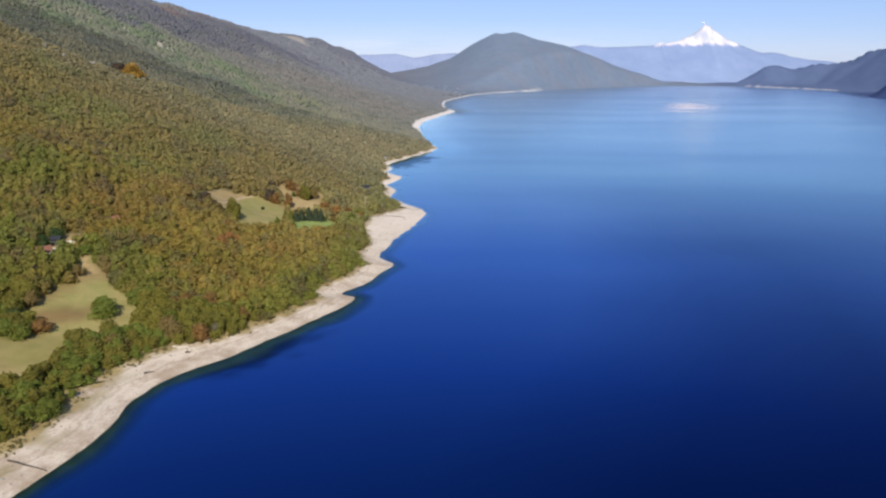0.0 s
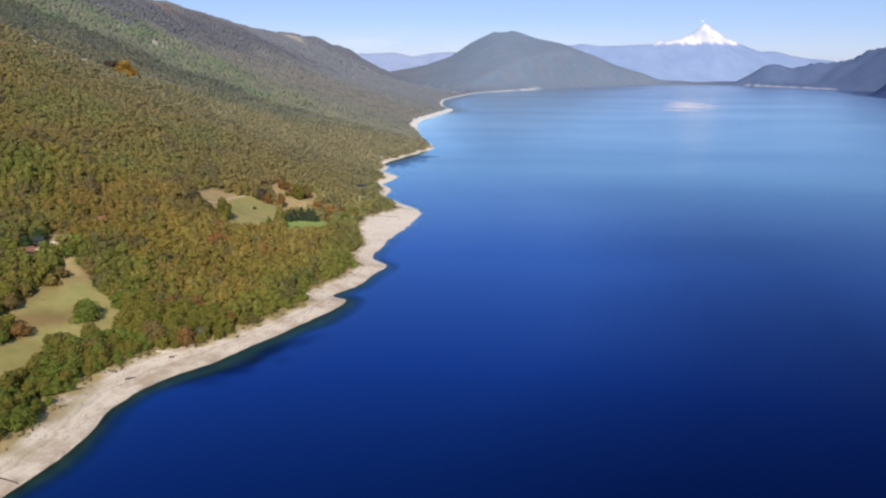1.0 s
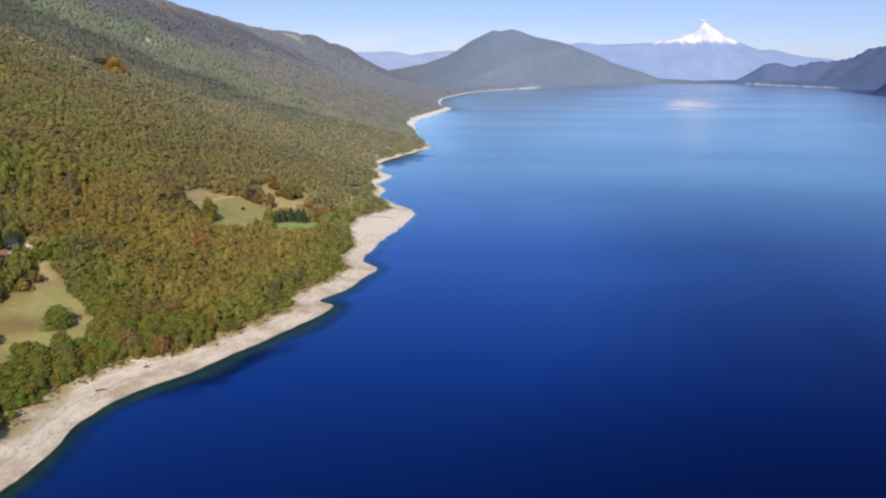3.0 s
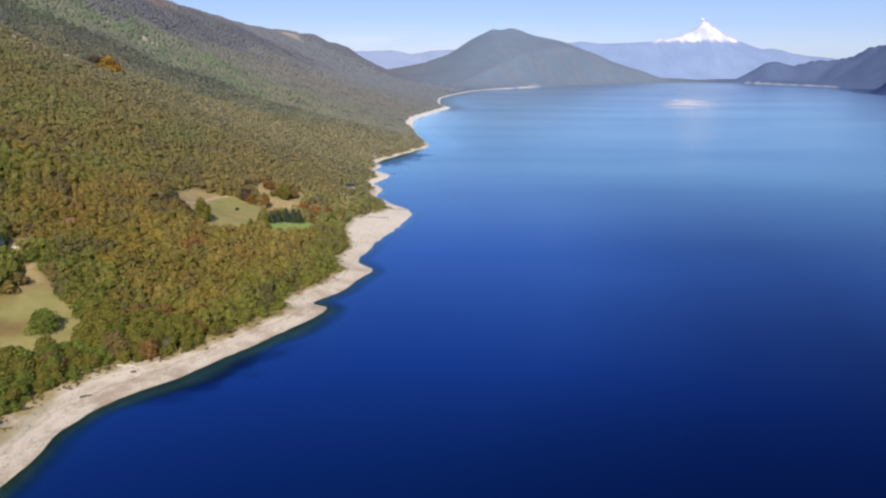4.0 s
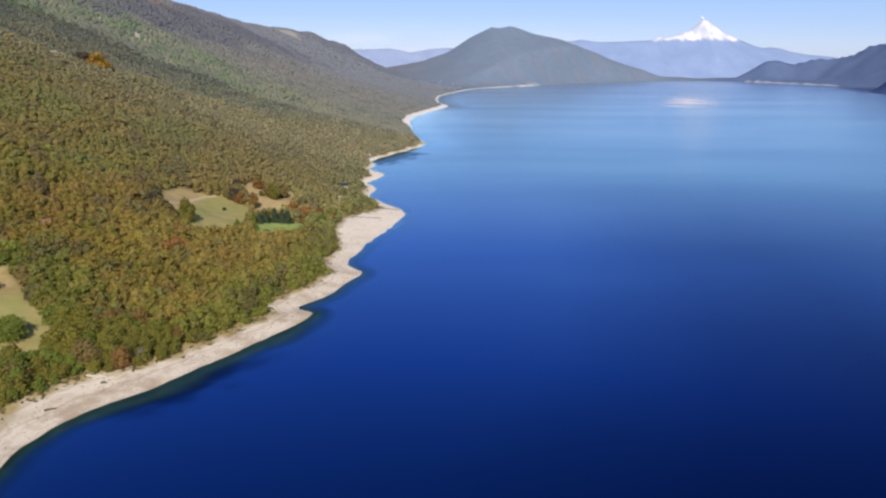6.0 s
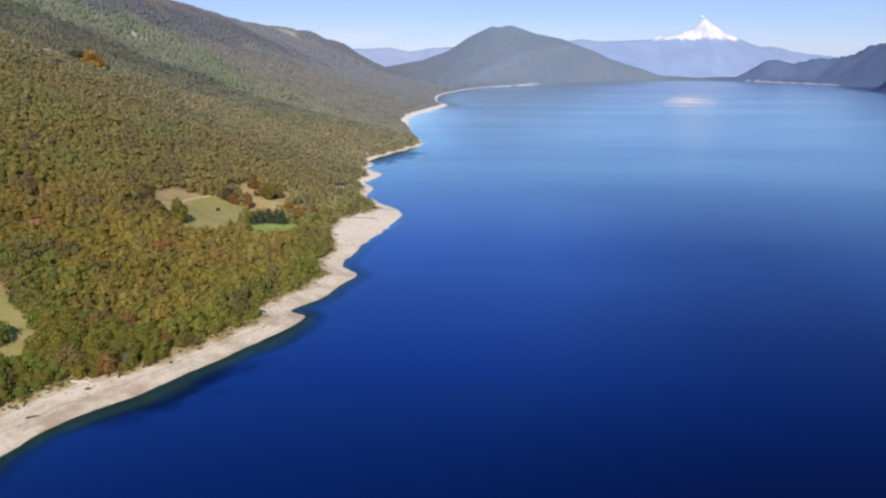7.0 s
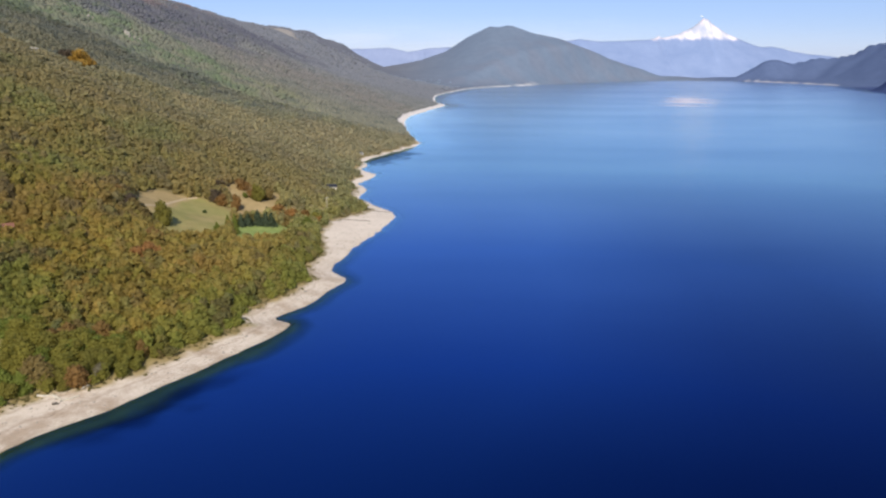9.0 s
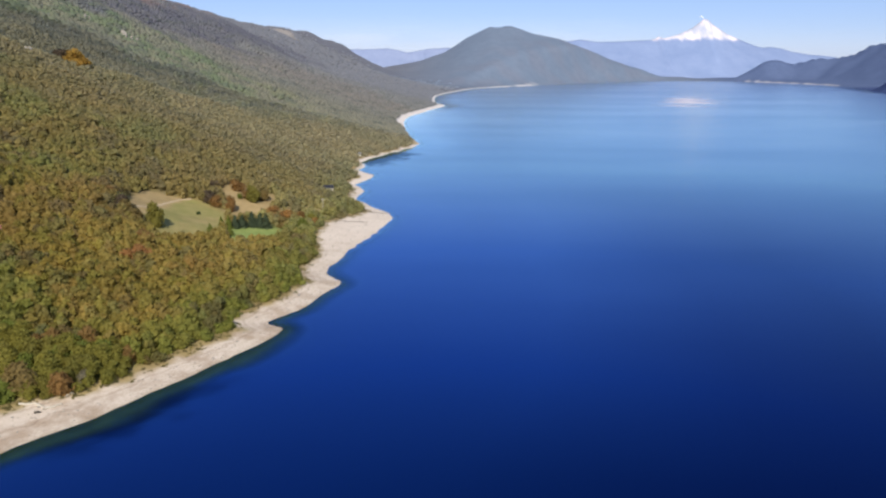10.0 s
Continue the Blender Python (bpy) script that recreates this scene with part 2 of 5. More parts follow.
def make_plain(name, dark, light, scale=1.5, rough=0.8, relief=0.3):
    m, nodes, links, bsdf = material(name)
    at = nodes.new("ShaderNodeTexCoord").outputs["Object"]
    n = noise_node(nodes, links, scale, 5, 0.65, at)
    links.new(ramp(nodes, links, n, (0.3, dark), (0.7, light)), bsdf.inputs["Base Color"])
    bsdf.inputs["Roughness"].default_value = rough
    bump(nodes, links, n, relief, 0.05, bsdf)
    return m


def make_distance(name, low, high, snow_line=None):
    """Far mountains at the back of everything; rock and snow tones hold the distance haze."""
    m, nodes, links, bsdf = material(name)
    at = world_place(nodes)
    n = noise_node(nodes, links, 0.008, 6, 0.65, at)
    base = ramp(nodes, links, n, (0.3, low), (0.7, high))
    if snow_line:
        sep = nodes.new("ShaderNodeSeparateXYZ")
        links.new(at, sep.inputs[0])
        down = nodes.new("ShaderNodeMapping")
        down.inputs["Scale"].default_value = (1.0, 0.3, 0.25)
        links.new(at, down.inputs["Vector"])
        streak = noise_node(nodes, links, 0.022, 6, 0.75, down.outputs[0])
        k = maths(nodes, links, "MULTIPLY_ADD", streak, 70.0, maths(nodes, links, "SUBTRACT", sep.outputs[2], snow_line + 36.0))
        k = maths(nodes, links, "MULTIPLY", k, 0.05)
        k = maths(nodes, links, "MINIMUM", maths(nodes, links, "MAXIMUM", k, 0.0), 1.0)
        base = mix(nodes, links, k, base, ramp(nodes, links, streak, (0.38, (0.36, 0.38, 0.46)), (0.6, (0.60, 0.54, 0.565))))
    links.new(base, bsdf.inputs["Base Color"])
    bsdf.inputs["Roughness"].default_value = 1.0
    bsdf.inputs["Specular IOR Level"].default_value = 0.0
    return m


FOLIAGE, GROUND, WATER = make_foliage(), make_ground(), make_water()
BARK = make_plain("bark", (0.06, 0.045, 0.03), (0.16, 0.13, 0.1), 3.0)
PALE_WOOD = make_plain("bleached driftwood", (0.30, 0.26, 0.2), (0.55, 0.5, 0.42), 3.0)
DARK_WOOD = make_plain("wet dark wood", (0.03, 0.024, 0.02), (0.075, 0.06, 0.046), 3.0)
RED_ROOF = make_plain("red roof sheet", (0.10, 0.040, 0.026), (0.20, 0.082, 0.05), 2.0, 0.8)
NAVY_ROOF = make_plain("dark blue roof sheet", (0.007, 0.008, 0.012), (0.016, 0.018, 0.028), 2.0, 0.85)
GREY_ROOF = make_plain("grey roof sheet", (0.10, 0.10, 0.105), (0.18, 0.18, 0.185), 2.0, 0.5)
WHITE_PAINT = make_plain("white painted boards", (0.62, 0.6, 0.56), (0.8, 0.78, 0.74), 2.0, 0.6)
WINDOW_GLASS = make_plain("dark window glass", (0.01, 0.012, 0.015), (0.025, 0.03, 0.035), 1.0, 0.1, 0.0)
ROCK = make_plain("pale rock", (0.16, 0.145, 0.125), (0.29, 0.265, 0.225), 0.6, 0.9)
GRAVEL = make_plain("pale gravel", (0.42, 0.38, 0.31), (0.6, 0.55, 0.46), 0.8, 0.95)
DUST = make_plain("trodden earth", (0.30, 0.22, 0.13), (0.44, 0.34, 0.21), 0.8, 0.95)
# distance haze painted in as pale blue
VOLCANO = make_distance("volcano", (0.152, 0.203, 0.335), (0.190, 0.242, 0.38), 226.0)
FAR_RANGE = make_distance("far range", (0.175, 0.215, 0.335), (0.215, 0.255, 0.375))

# ---- the lie of the land ----
# The lake's shore in plan: the near coast from behind the camera up the lake, then its far end and the other side.
COAST = [(-900, -1500), (-420, -700), (-230, -250), (-160, -20), (-130, 100), (-124, 168), (-119, 182), (-115, 196), (-113, 212), (-115, 225),
         (-112, 236), (-108, 246), (-99, 257), (-90, 266), (-82.3, 278.6), (-73, 292.6), (-61, 311.6), (-51.5, 327), (-47, 337.5), (-46, 343), (-55, 348), (-53, 353),
         (-42, 367), (-37, 388), (-29, 404), (-40, 419), (-42, 429), (-37, 444), (-33, 476), (-21, 511), (-13, 562), (-36, 597),
         (-49, 620), (-47, 660), (-58, 692), (-42, 735), (-63, 770), (-61, 806), (-68, 845), (-32, 930), (-4, 994)]
FAR_COAST = [(-18, 1055), (-34, 1185), (-43, 1275), (-48, 1370), (-37, 1492), (-13, 1604), (37, 1810), (8, 1900), (0, 2090), (10, 2330), (152, 2887), (428, 3207),
             (771, 3605), (1246, 4010), (1638, 3944), (1785, 3600), (1853, 3302), (1565, 2459), (2100, 1700), (2700, 600),
             (2900, -500), (2400, -1500)]


def smoothstep(a, b, v):
    u = np.clip((v - a) / (b - a), 0, 1)
    return u * u * (3 - 2 * u)


def softplus(v, w):
    return w * np.logaddexp(0, v / w)


def rounded(points, passes=1):
    """A closed outline with its corners cut."""
    p = np.array(points, float)
    for _ in range(passes):
        q = np.roll(p, -1, 0)
        p = np.stack([p * 0.8 + q * 0.2, p * 0.2 + q * 0.8], 1).reshape(-1, 2)
    return p


SHORE = rounded(COAST + FAR_COAST)


def inside(poly, x, y):
    hit = np.zeros(x.shape, bool)
    for (ax, ay), (bx, by) in zip(poly, np.roll(poly, -1, 0)):
        if ay == by:
            continue
        hit ^= ((ay > y) != (by > y)) & (x < (bx - ax) * (y - ay) / (by - ay) + ax)
    return hit


def signed_distance(poly, x, y):
    """Metres to the outline: plus outside it, minus inside."""
    x, y = np.asarray(x, float), np.asarray(y, float)
    best = np.full(x.shape, 1e18)
    for (ax, ay), (bx, by) in zip(poly, np.roll(poly, -1, 0)):
        dx, dy = bx - ax, by - ay
        k = np.clip(((x - ax) * dx + (y - ay) * dy) / (dx * dx + dy * dy + 1e-9), 0, 1)
        best = np.minimum(best, (x - ax - k * dx) ** 2 + (y - ay - k * dy) ** 2)
    d = np.sqrt(best) * np.where(inside(poly, x, y), -1, 1)
    if poly is SHORE:  # small nicks and points along the water
        d = d + np.exp(-np.abs(d) / 14) * (0.35 + 0.9 * smoothstep(380, 520, y)) * (waves(x, y, 17, 12) + 0.5 * waves(x, y, 8, 13))
        d = d + np.exp(-np.abs(d) / 22) * 2.2 * smoothstep(560, 760, y) * smoothstep(2400, 1700, y) * waves(x, y, 48, 14)
    return d


def waves(x, y, size, seed):
    """Smooth, uneven swell between about -1 and 1, from a sum of turned sines."""
    r = np.random.RandomState(seed)
    out = np.zeros(np.shape(x))
    for k in range(7):
        a, ph, s = r.uniform(0, 6.283), r.uniform(0, 6.283), size * r.uniform(0.5, 1.6)
        bend = 0.6 * np.sin((x * np.sin(a) - y * np.cos(a)) * 6.283 / (s * 1.7) + ph * 2)
        out += np.sin((x * np.cos(a) + y * np.sin(a)) * 6.283 / s + ph + bend)
    return out / 3.2


def beach_width(y):
    return np.interp(y, [150, 190, 212, 235, 256, 272, 282, 300, 331, 360, 404, 440, 465, 495, 525, 548, 575, 620, 690, 735, 780, 840, 870, 930, 985, 1040, 1250, 1340, 1480, 1800, 1900, 2300, 2600, 3200, 3300],
                     [18, 19, 20, 19, 20, 22, 14, 13, 14, 13, 14, 11, 17, 30, 37, 27, 11, 7, 8, 14, 7, 6, 6.5, 6, 6, 2, 2, 14, 20, 20, 5, 8, 10, 14, 28])


LOW = ([-1500, 200, 330, 400, 470, 566, 650, 740, 900, 1051, 1250, 1450, 1900, 2300, 3000, 3400, 3750, 4000], [0.32, 0.30, 0.30, 0.34, 0.42, 0.44, 0.40, 0.375, 0.325, 0.275, 0.33, 0.31, 0.24, 0.17, 0.13, 0.18, 0.115, 0.10])
HIGH = ([-1500, 400, 700, 1000, 1250, 1500, 2000, 2400, 2800, 3150, 3400, 3700, 4100], [0.42, 0.42, 0.42, 0.40, 0.50, 0.52, 0.52, 0.50, 0.48, 0.56, 0.58, 0.34, 0.15])
CREST = ([-1500, 900, 1250, 1500, 1750, 2000, 2400, 2700, 3100, 3300, 3500, 3700, 4000], [330, 330, 296, 262, 258, 254, 252, 226, 232, 202, 178, 122, 60])
CONE = ([-500, -300, -80, 34, 123, 213, 272, 325, 376, 496, 662, 826, 994, 1168, 1290, 1500], [56, 66, 103, 150, 196, 243, 278, 272, 279, 245, 212, 156, 120, 74, 28, 16])
EAST_RIDGE = [(1600, 3960, 6), (1690, 3960, 48), (1805, 3950, 104), (1880, 3950, 106), (1945, 3950, 93), (2030, 3900, 119), (2130, 3850, 128), (2190, 3800, 150), (2250, 3740, 184), (2275, 3700, 188), (2340, 3620, 224), (2400, 3300, 240), (2500, 2600, 230), (3000, 1800, 200)]


def tent(x, y, ridge, slope):
    """A hill that falls away on both sides of a ridge line."""
    out = np.full(np.shape(x), -1e3)
    for (ax, ay, az), (bx, by, bz) in zip(ridge, ridge[1:]):
        dx, dy = bx - ax, by - ay
        k = np.clip(((x - ax) * dx + (y - ay) * dy) / (dx * dx + dy * dy), 0, 1)
        out = np.maximum(out, az + (bz - az) * k - slope * np.hypot(x - ax - k * dx, y - ay - k * dy))
    return out


def ground_height(x, y, d=None):
    x, y = np.asarray(x, float), np.asarray(y, float)
    d = signed_distance(SHORE, x, y) if d is None else d
    b = beach_width(y)
    land = np.clip(d, 0, None)
    beach = 0.085 * np.minimum(land, b) + 0.5 * smoothstep(b - 1, b + 2, land)
    # the wooded slope above the beach, steeper higher up, up to the crest
    e = np.clip(np.minimum(land, 90 - x) - b, 0, None)
    low, high = np.interp(y, *LOW), np.interp(y, *HIGH)
    bench = np.interp(y, [250, 320, 420, 520, 590, 640, 720], [14, 42, 55, 75, 45, 8, 8])
    h = 0.10 * e + (low - 0.10) * (softplus(e - bench, 18) - softplus(-bench, 18)) + (high - low) * (softplus(e - 300, 50) - softplus(-300 + 0 * e, 50))
    crest = np.interp(y, *CREST) + 7 * waves(x * 0.3, y, 260, 5)
    h = crest - softplus(crest - h, 14)
    h += smoothstep(40, 200, e) * (3.5 * waves(x, y, 120, 2) + 5 * smoothstep(150, 400, e) * waves(x, y, 330, 3))
    # a spur runs down from the mountain to the second headland, with a hollow behind it
    across = y - (785 + 0.75 * (x + 344))
    h += smoothstep(60, 220, e) * (7 * np.exp(-((across + 25) / 60) ** 2) - 9 * np.exp(-((across - 150) / 90) ** 2))
    h = np.clip(h, 0, None)
    # the round hill at the lake's end, and the hills of the far side
    lean = smoothstep(0, 160, land)
    far = np.clip(1 - np.abs(y - 3800 - 0.12 * (x - 325)) / 900, 0, 1) ** 1.15
    cone = (np.interp(x, *CONE) + 5 * waves(x, y, 300, 7)) * far * lean
    gully = 1 + 0.06 * waves(x, y, 190, 9)
    east = np.clip(tent(x, y, EAST_RIDGE, 0.62), 0, None) * smoothstep(0, 130, land) * gully
    head = np.clip(150 - 0.55 * np.hypot((x - 1850) * 0.9, (y - 2560)), 0, None) * smoothstep(0, 60, land)
    plain = 3.0 * smoothstep(0, 200, land) + 13 * smoothstep(60, 260, land) * smoothstep(3900, 4150, y) * (1 + 0.3 * waves(x, y, 240, 15))
    top = np.maximum(np.maximum(h, cone), np.maximum(east, np.maximum(head, plain * (y > 2500))))
    deep = np.clip(-d, 0, None)
    broad = smoothstep(235, 265, y) * smoothstep(345, 305, y)
    shelf = 3.5 + 6 * broad + (1.0 + 2.5 * broad) * waves(x, y, 40, 11)
    bed = -0.09 * np.minimum(deep, 2.5) - 0.17 * np.clip(deep - 2.5, 0, None) - 0.6 * (softplus(deep - shelf, 1.5) - 0.01) * (deep > 2.5)
    return np.where(d > 0, beach + top, np.clip(bed, -30, 0))
# ---- mesh helpers ----
def mesh_from(name, verts, tris, mat, attrs=(), smooth=False):
    me = bpy.data.meshes.new(name)
    verts, tris = np.asarray(verts, np.float32), np.asarray(tris, np.int32)
    k = tris.shape[1]
    me.vertices.add(len(verts))
    me.vertices.foreach_set("co", verts.ravel())
    me.loops.add(tris.size)
    me.loops.foreach_set("vertex_index", tris.ravel())
    me.polygons.add(len(tris))
    me.polygons.foreach_set("loop_start", np.arange(0, tris.size, k, dtype=np.int32))
    me.polygons.foreach_set("use_smooth", np.full(len(tris), smooth))
    for key, values in attrs:
        values = np.asarray(values, np.float32)
        if values.ndim == 1:
            me.attributes.new(key, "FLOAT", "POINT").data.foreach_set("value", values)
        else:
            me.attributes.new(key, "FLOAT_COLOR", "POINT").data.foreach_set("color", values.ravel())
    me.update(calc_edges=True)
    me.materials.append(mat)
    return me


def part(name, bm, mat, parent=None, label=""):
    me = bpy.data.meshes.new(name)
    bm.to_mesh(me)
    bm.free()
    me.materials.append(mat)
    ob = new(name, me)
    ob.parent = parent
    return tagged(ob, label=label)


def empty(name, x, y, z, turn=0.0):
    ob = new(name)
    ob.empty_display_size = 0.5
    ob.matrix_world = pose(x, y, z, 0, 0, turn)
    return ob


def add_box(bm, x0, y0, z0, x1, y1, z1, bevel=0.0):
    r = bmesh.ops.create_cube(bm, size=1.0, matrix=Matrix.Translation(((x0 + x1) / 2, (y0 + y1) / 2, (z0 + z1) / 2)) @ Matrix.Diagonal((x1 - x0, y1 - y0, z1 - z0, 1)))
    if bevel:
        edges = {e for v in r["verts"] for e in v.link_edges}
        bmesh.ops.bevel(bm, geom=list(edges), offset=bevel, segments=1, affect="EDGES")
    return bm


def add_rod(bm, a, b, ra, rb, sides=6, ends=True):
    a, b = Vector(a), Vector(b)
    turn = (b - a).to_track_quat("Z", "Y").to_matrix().to_4x4()
    bmesh.ops.create_cone(bm, cap_ends=ends, segments=sides, radius1=ra, radius2=rb, depth=(b - a).length, matrix=Matrix.Translation((a + b) / 2) @ turn)
    return bm


# ---- ground sheet and water ----
def steps(marks):
    """Grid lines through (place, spacing) marks, the spacing gliding from one to the next."""
    out = [marks[0][0]]
    while out[-1] < marks[-1][0]:
        out.append(out[-1] + float(np.interp(out[-1], [m[0] for m in marks], [m[1] for m in marks])))
    return np.array(out)


GX = steps([(-2600, 110), (-900, 26), (-420, 9), (-230, 4), (-150, 2.6), (0, 2.6), (40, 7), (400, 28), (2400, 30), (4200, 140)])
GY = steps([(-2600, 150), (-300, 40), (120, 6), (165, 2.5), (560, 3), (1000, 7), (1700, 14), (3000, 22), (4300, 26), (4900, 60), (5600, 150)])
XX, YY = [a.ravel() for a in np.meshgrid(GX, GY)]
DD = signed_distance(SHORE, XX, YY)
ZZ = ground_height(XX, YY, DD)

# clearings in plan
PASTURE = [(-182, 277), (-180, 303), (-174, 314), (-168, 322), (-158, 314), (-139, 297), (-136, 279), (-145, 266), (-157, 260), (-166, 266), (-177, 277)]
DRY_STRIP = [(-181, 318), (-187, 337), (-182, 337), (-174, 328), (-166, 324), (-169, 306), (-176, 306)]
LOW_FIELD = [(-168, 274), (-156, 272), (-150, 255), (-150, 234), (-158, 216), (-200, 205), (-190, 252), (-170, 258)]
FIELD = [(-151, 521), (-145, 527), (-119, 514), (-112, 480), (-110, 446), (-120, 430), (-133, 428), (-150, 440), (-153, 485)]
TOP_FIELD = [(-177, 508), (-166, 522), (-150, 522), (-149, 490), (-148, 462), (-156, 452), (-168, 458)]
LAWN = [(-112, 478), (-94, 506), (-79, 496), (-76, 466), (-98, 444)]
BARE = [(-139, 557), (-131, 588), (-118, 572), (-101, 556), (-98, 530), (-104, 512), (-112, 496), (-128, 530)]
BARE_SMALL = [(-111, 530), (-112, 568), (-100, 580), (-95, 526)]
YARD = [(-207, 322), (-206, 346), (-196, 358), (-186, 359), (-186, 345), (-189, 337), (-195, 325)]
HUT_YARD = [(-198, 379), (-198, 392), (-188, 394), (-185, 381)]
LAKE_LAWN = [(-80, 620), (-81, 636), (-72, 641), (-64, 636), (-63, 623), (-70, 616)]
WORN = [(-182, 277), (-171, 290), (-159, 291), (-155, 284), (-163, 274), (-174, 268)]
ORCHARD = [(-94, 512), (-94, 552), (-72, 566), (-58, 548), (-60, 516), (-76, 504)]
RIDGE_BARE = [(-640, 2720), (-625, 2880), (-570, 2900), (-520, 2730), (-480, 2630), (-530, 2650)]


def patch(outline, x, y, edge=2.0):
    """1 inside the outline, fading to 0 over its uneven edge."""
    return smoothstep(edge, -edge, signed_distance(np.array(outline, float), x, y) + 1.6 * waves(x, y, 14, 21))


def near_only(outline, x, y, edge=2.0):
    out = np.zeros(x.shape)
    p = np.array(outline, float)
    k = (x > p[:, 0].min() - 30) & (x < p[:, 0].max() + 30) & (y > p[:, 1].min() - 30) & (y < p[:, 1].max() + 30)
    out[k] = patch(outline, x[k], y[k], edge)
    return out


def clearings(x, y):
    grass = np.maximum(near_only(PASTURE, x, y), near_only(FIELD, x, y))
    dry = np.maximum.reduce([near_only(p, x, y) for p in (DRY_STRIP, LOW_FIELD, TOP_FIELD, BARE, BARE_SMALL, YARD, HUT_YARD, RIDGE_BARE)])
    return grass, dry, np.maximum(near_only(LAWN, x, y, 5.0), 0.7 * near_only(LAKE_LAWN, x, y, 3.0))


def along(line, x, y, wide):
    """1 near a line in plan, fading unevenly to 0 at its width."""
    p = np.array(line, float)
    best = np.full(x.shape, 1e9)
    for a, b in zip(p[:-1], p[1:]) if len(p) > 1 else [(p[0], p[0] + 0.1)]:
        t = np.clip(((x - a[0]) * (b - a)[0] + (y - a[1]) * (b - a)[1]) / ((b - a) ** 2).sum(), 0, 1)
        best = np.minimum(best, np.hypot(x - a[0] - t * (b - a)[0], y - a[1] - t * (b - a)[1]))
    return smoothstep(1.25, 0.35, best / wide + 0.32 * waves(x, y, wide * 1.1, 91) + 0.2 * waves(x, y, wide * 0.4, 92))


def spots(centres, x, y, wide):
    return np.maximum.reduce([along([c], x, y, wide) for c in centres])


# stretches and spots of the woods that share one tone
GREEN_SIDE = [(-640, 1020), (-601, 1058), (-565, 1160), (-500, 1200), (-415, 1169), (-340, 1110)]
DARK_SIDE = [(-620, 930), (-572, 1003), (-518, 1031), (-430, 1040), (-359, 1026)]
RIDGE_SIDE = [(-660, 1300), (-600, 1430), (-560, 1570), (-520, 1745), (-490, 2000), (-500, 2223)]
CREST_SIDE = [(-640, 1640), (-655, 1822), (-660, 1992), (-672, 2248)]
BROWN_SIDE = [(-371, 1520), (-296, 1638), (-186, 1588), (-130, 1540)]
LOW_SIDE = [(-229, 1152), (-184, 1004), (-147, 975), (-80, 935), (-269, 959)]
GREEN_SPOTS = [(-222, 330), (-215, 300), (-196, 322), (-150, 318), (-303, 535), (-275, 560), (-240, 392), (-246, 412), (-222, 355), (-173, 335), (-212, 476), (-204, 590), (-350, 640), (-150, 305)]
BROWN_SPOTS = [(-231, 376), (-260, 498), (-252, 640), (-199, 403), (-178, 468), (-127, 394), (-91, 407), (-162, 645), (-253, 448), (-120, 560), (-300, 700)]
PALE_SPOTS = [(-80, 530), (-72, 550), (-95, 560), (-66, 520), (-60, 560), (-72, 500), (-88, 512)]
LIGHT_SPOTS = [(-101, 411), (-122, 379), (-77, 373), (-112, 305), (-101, 320), (-140, 398), (-88, 440)]
DARK_SPOTS = [(-247, 504), (-262, 407), (-187, 503), (-212, 414), (-222, 361), (-196, 354), (-248, 446), (-159, 424), (-180, 531), (-179, 593), (-206, 314), (-161, 358), (-175, 419), (-159, 446)]


def back_slope(x, y, start=-30, end=75):
    """0 on the near spur, 1 on the valley side beyond it."""
    return smoothstep(start, end, y - (785 + 0.75 * (x + 344)))


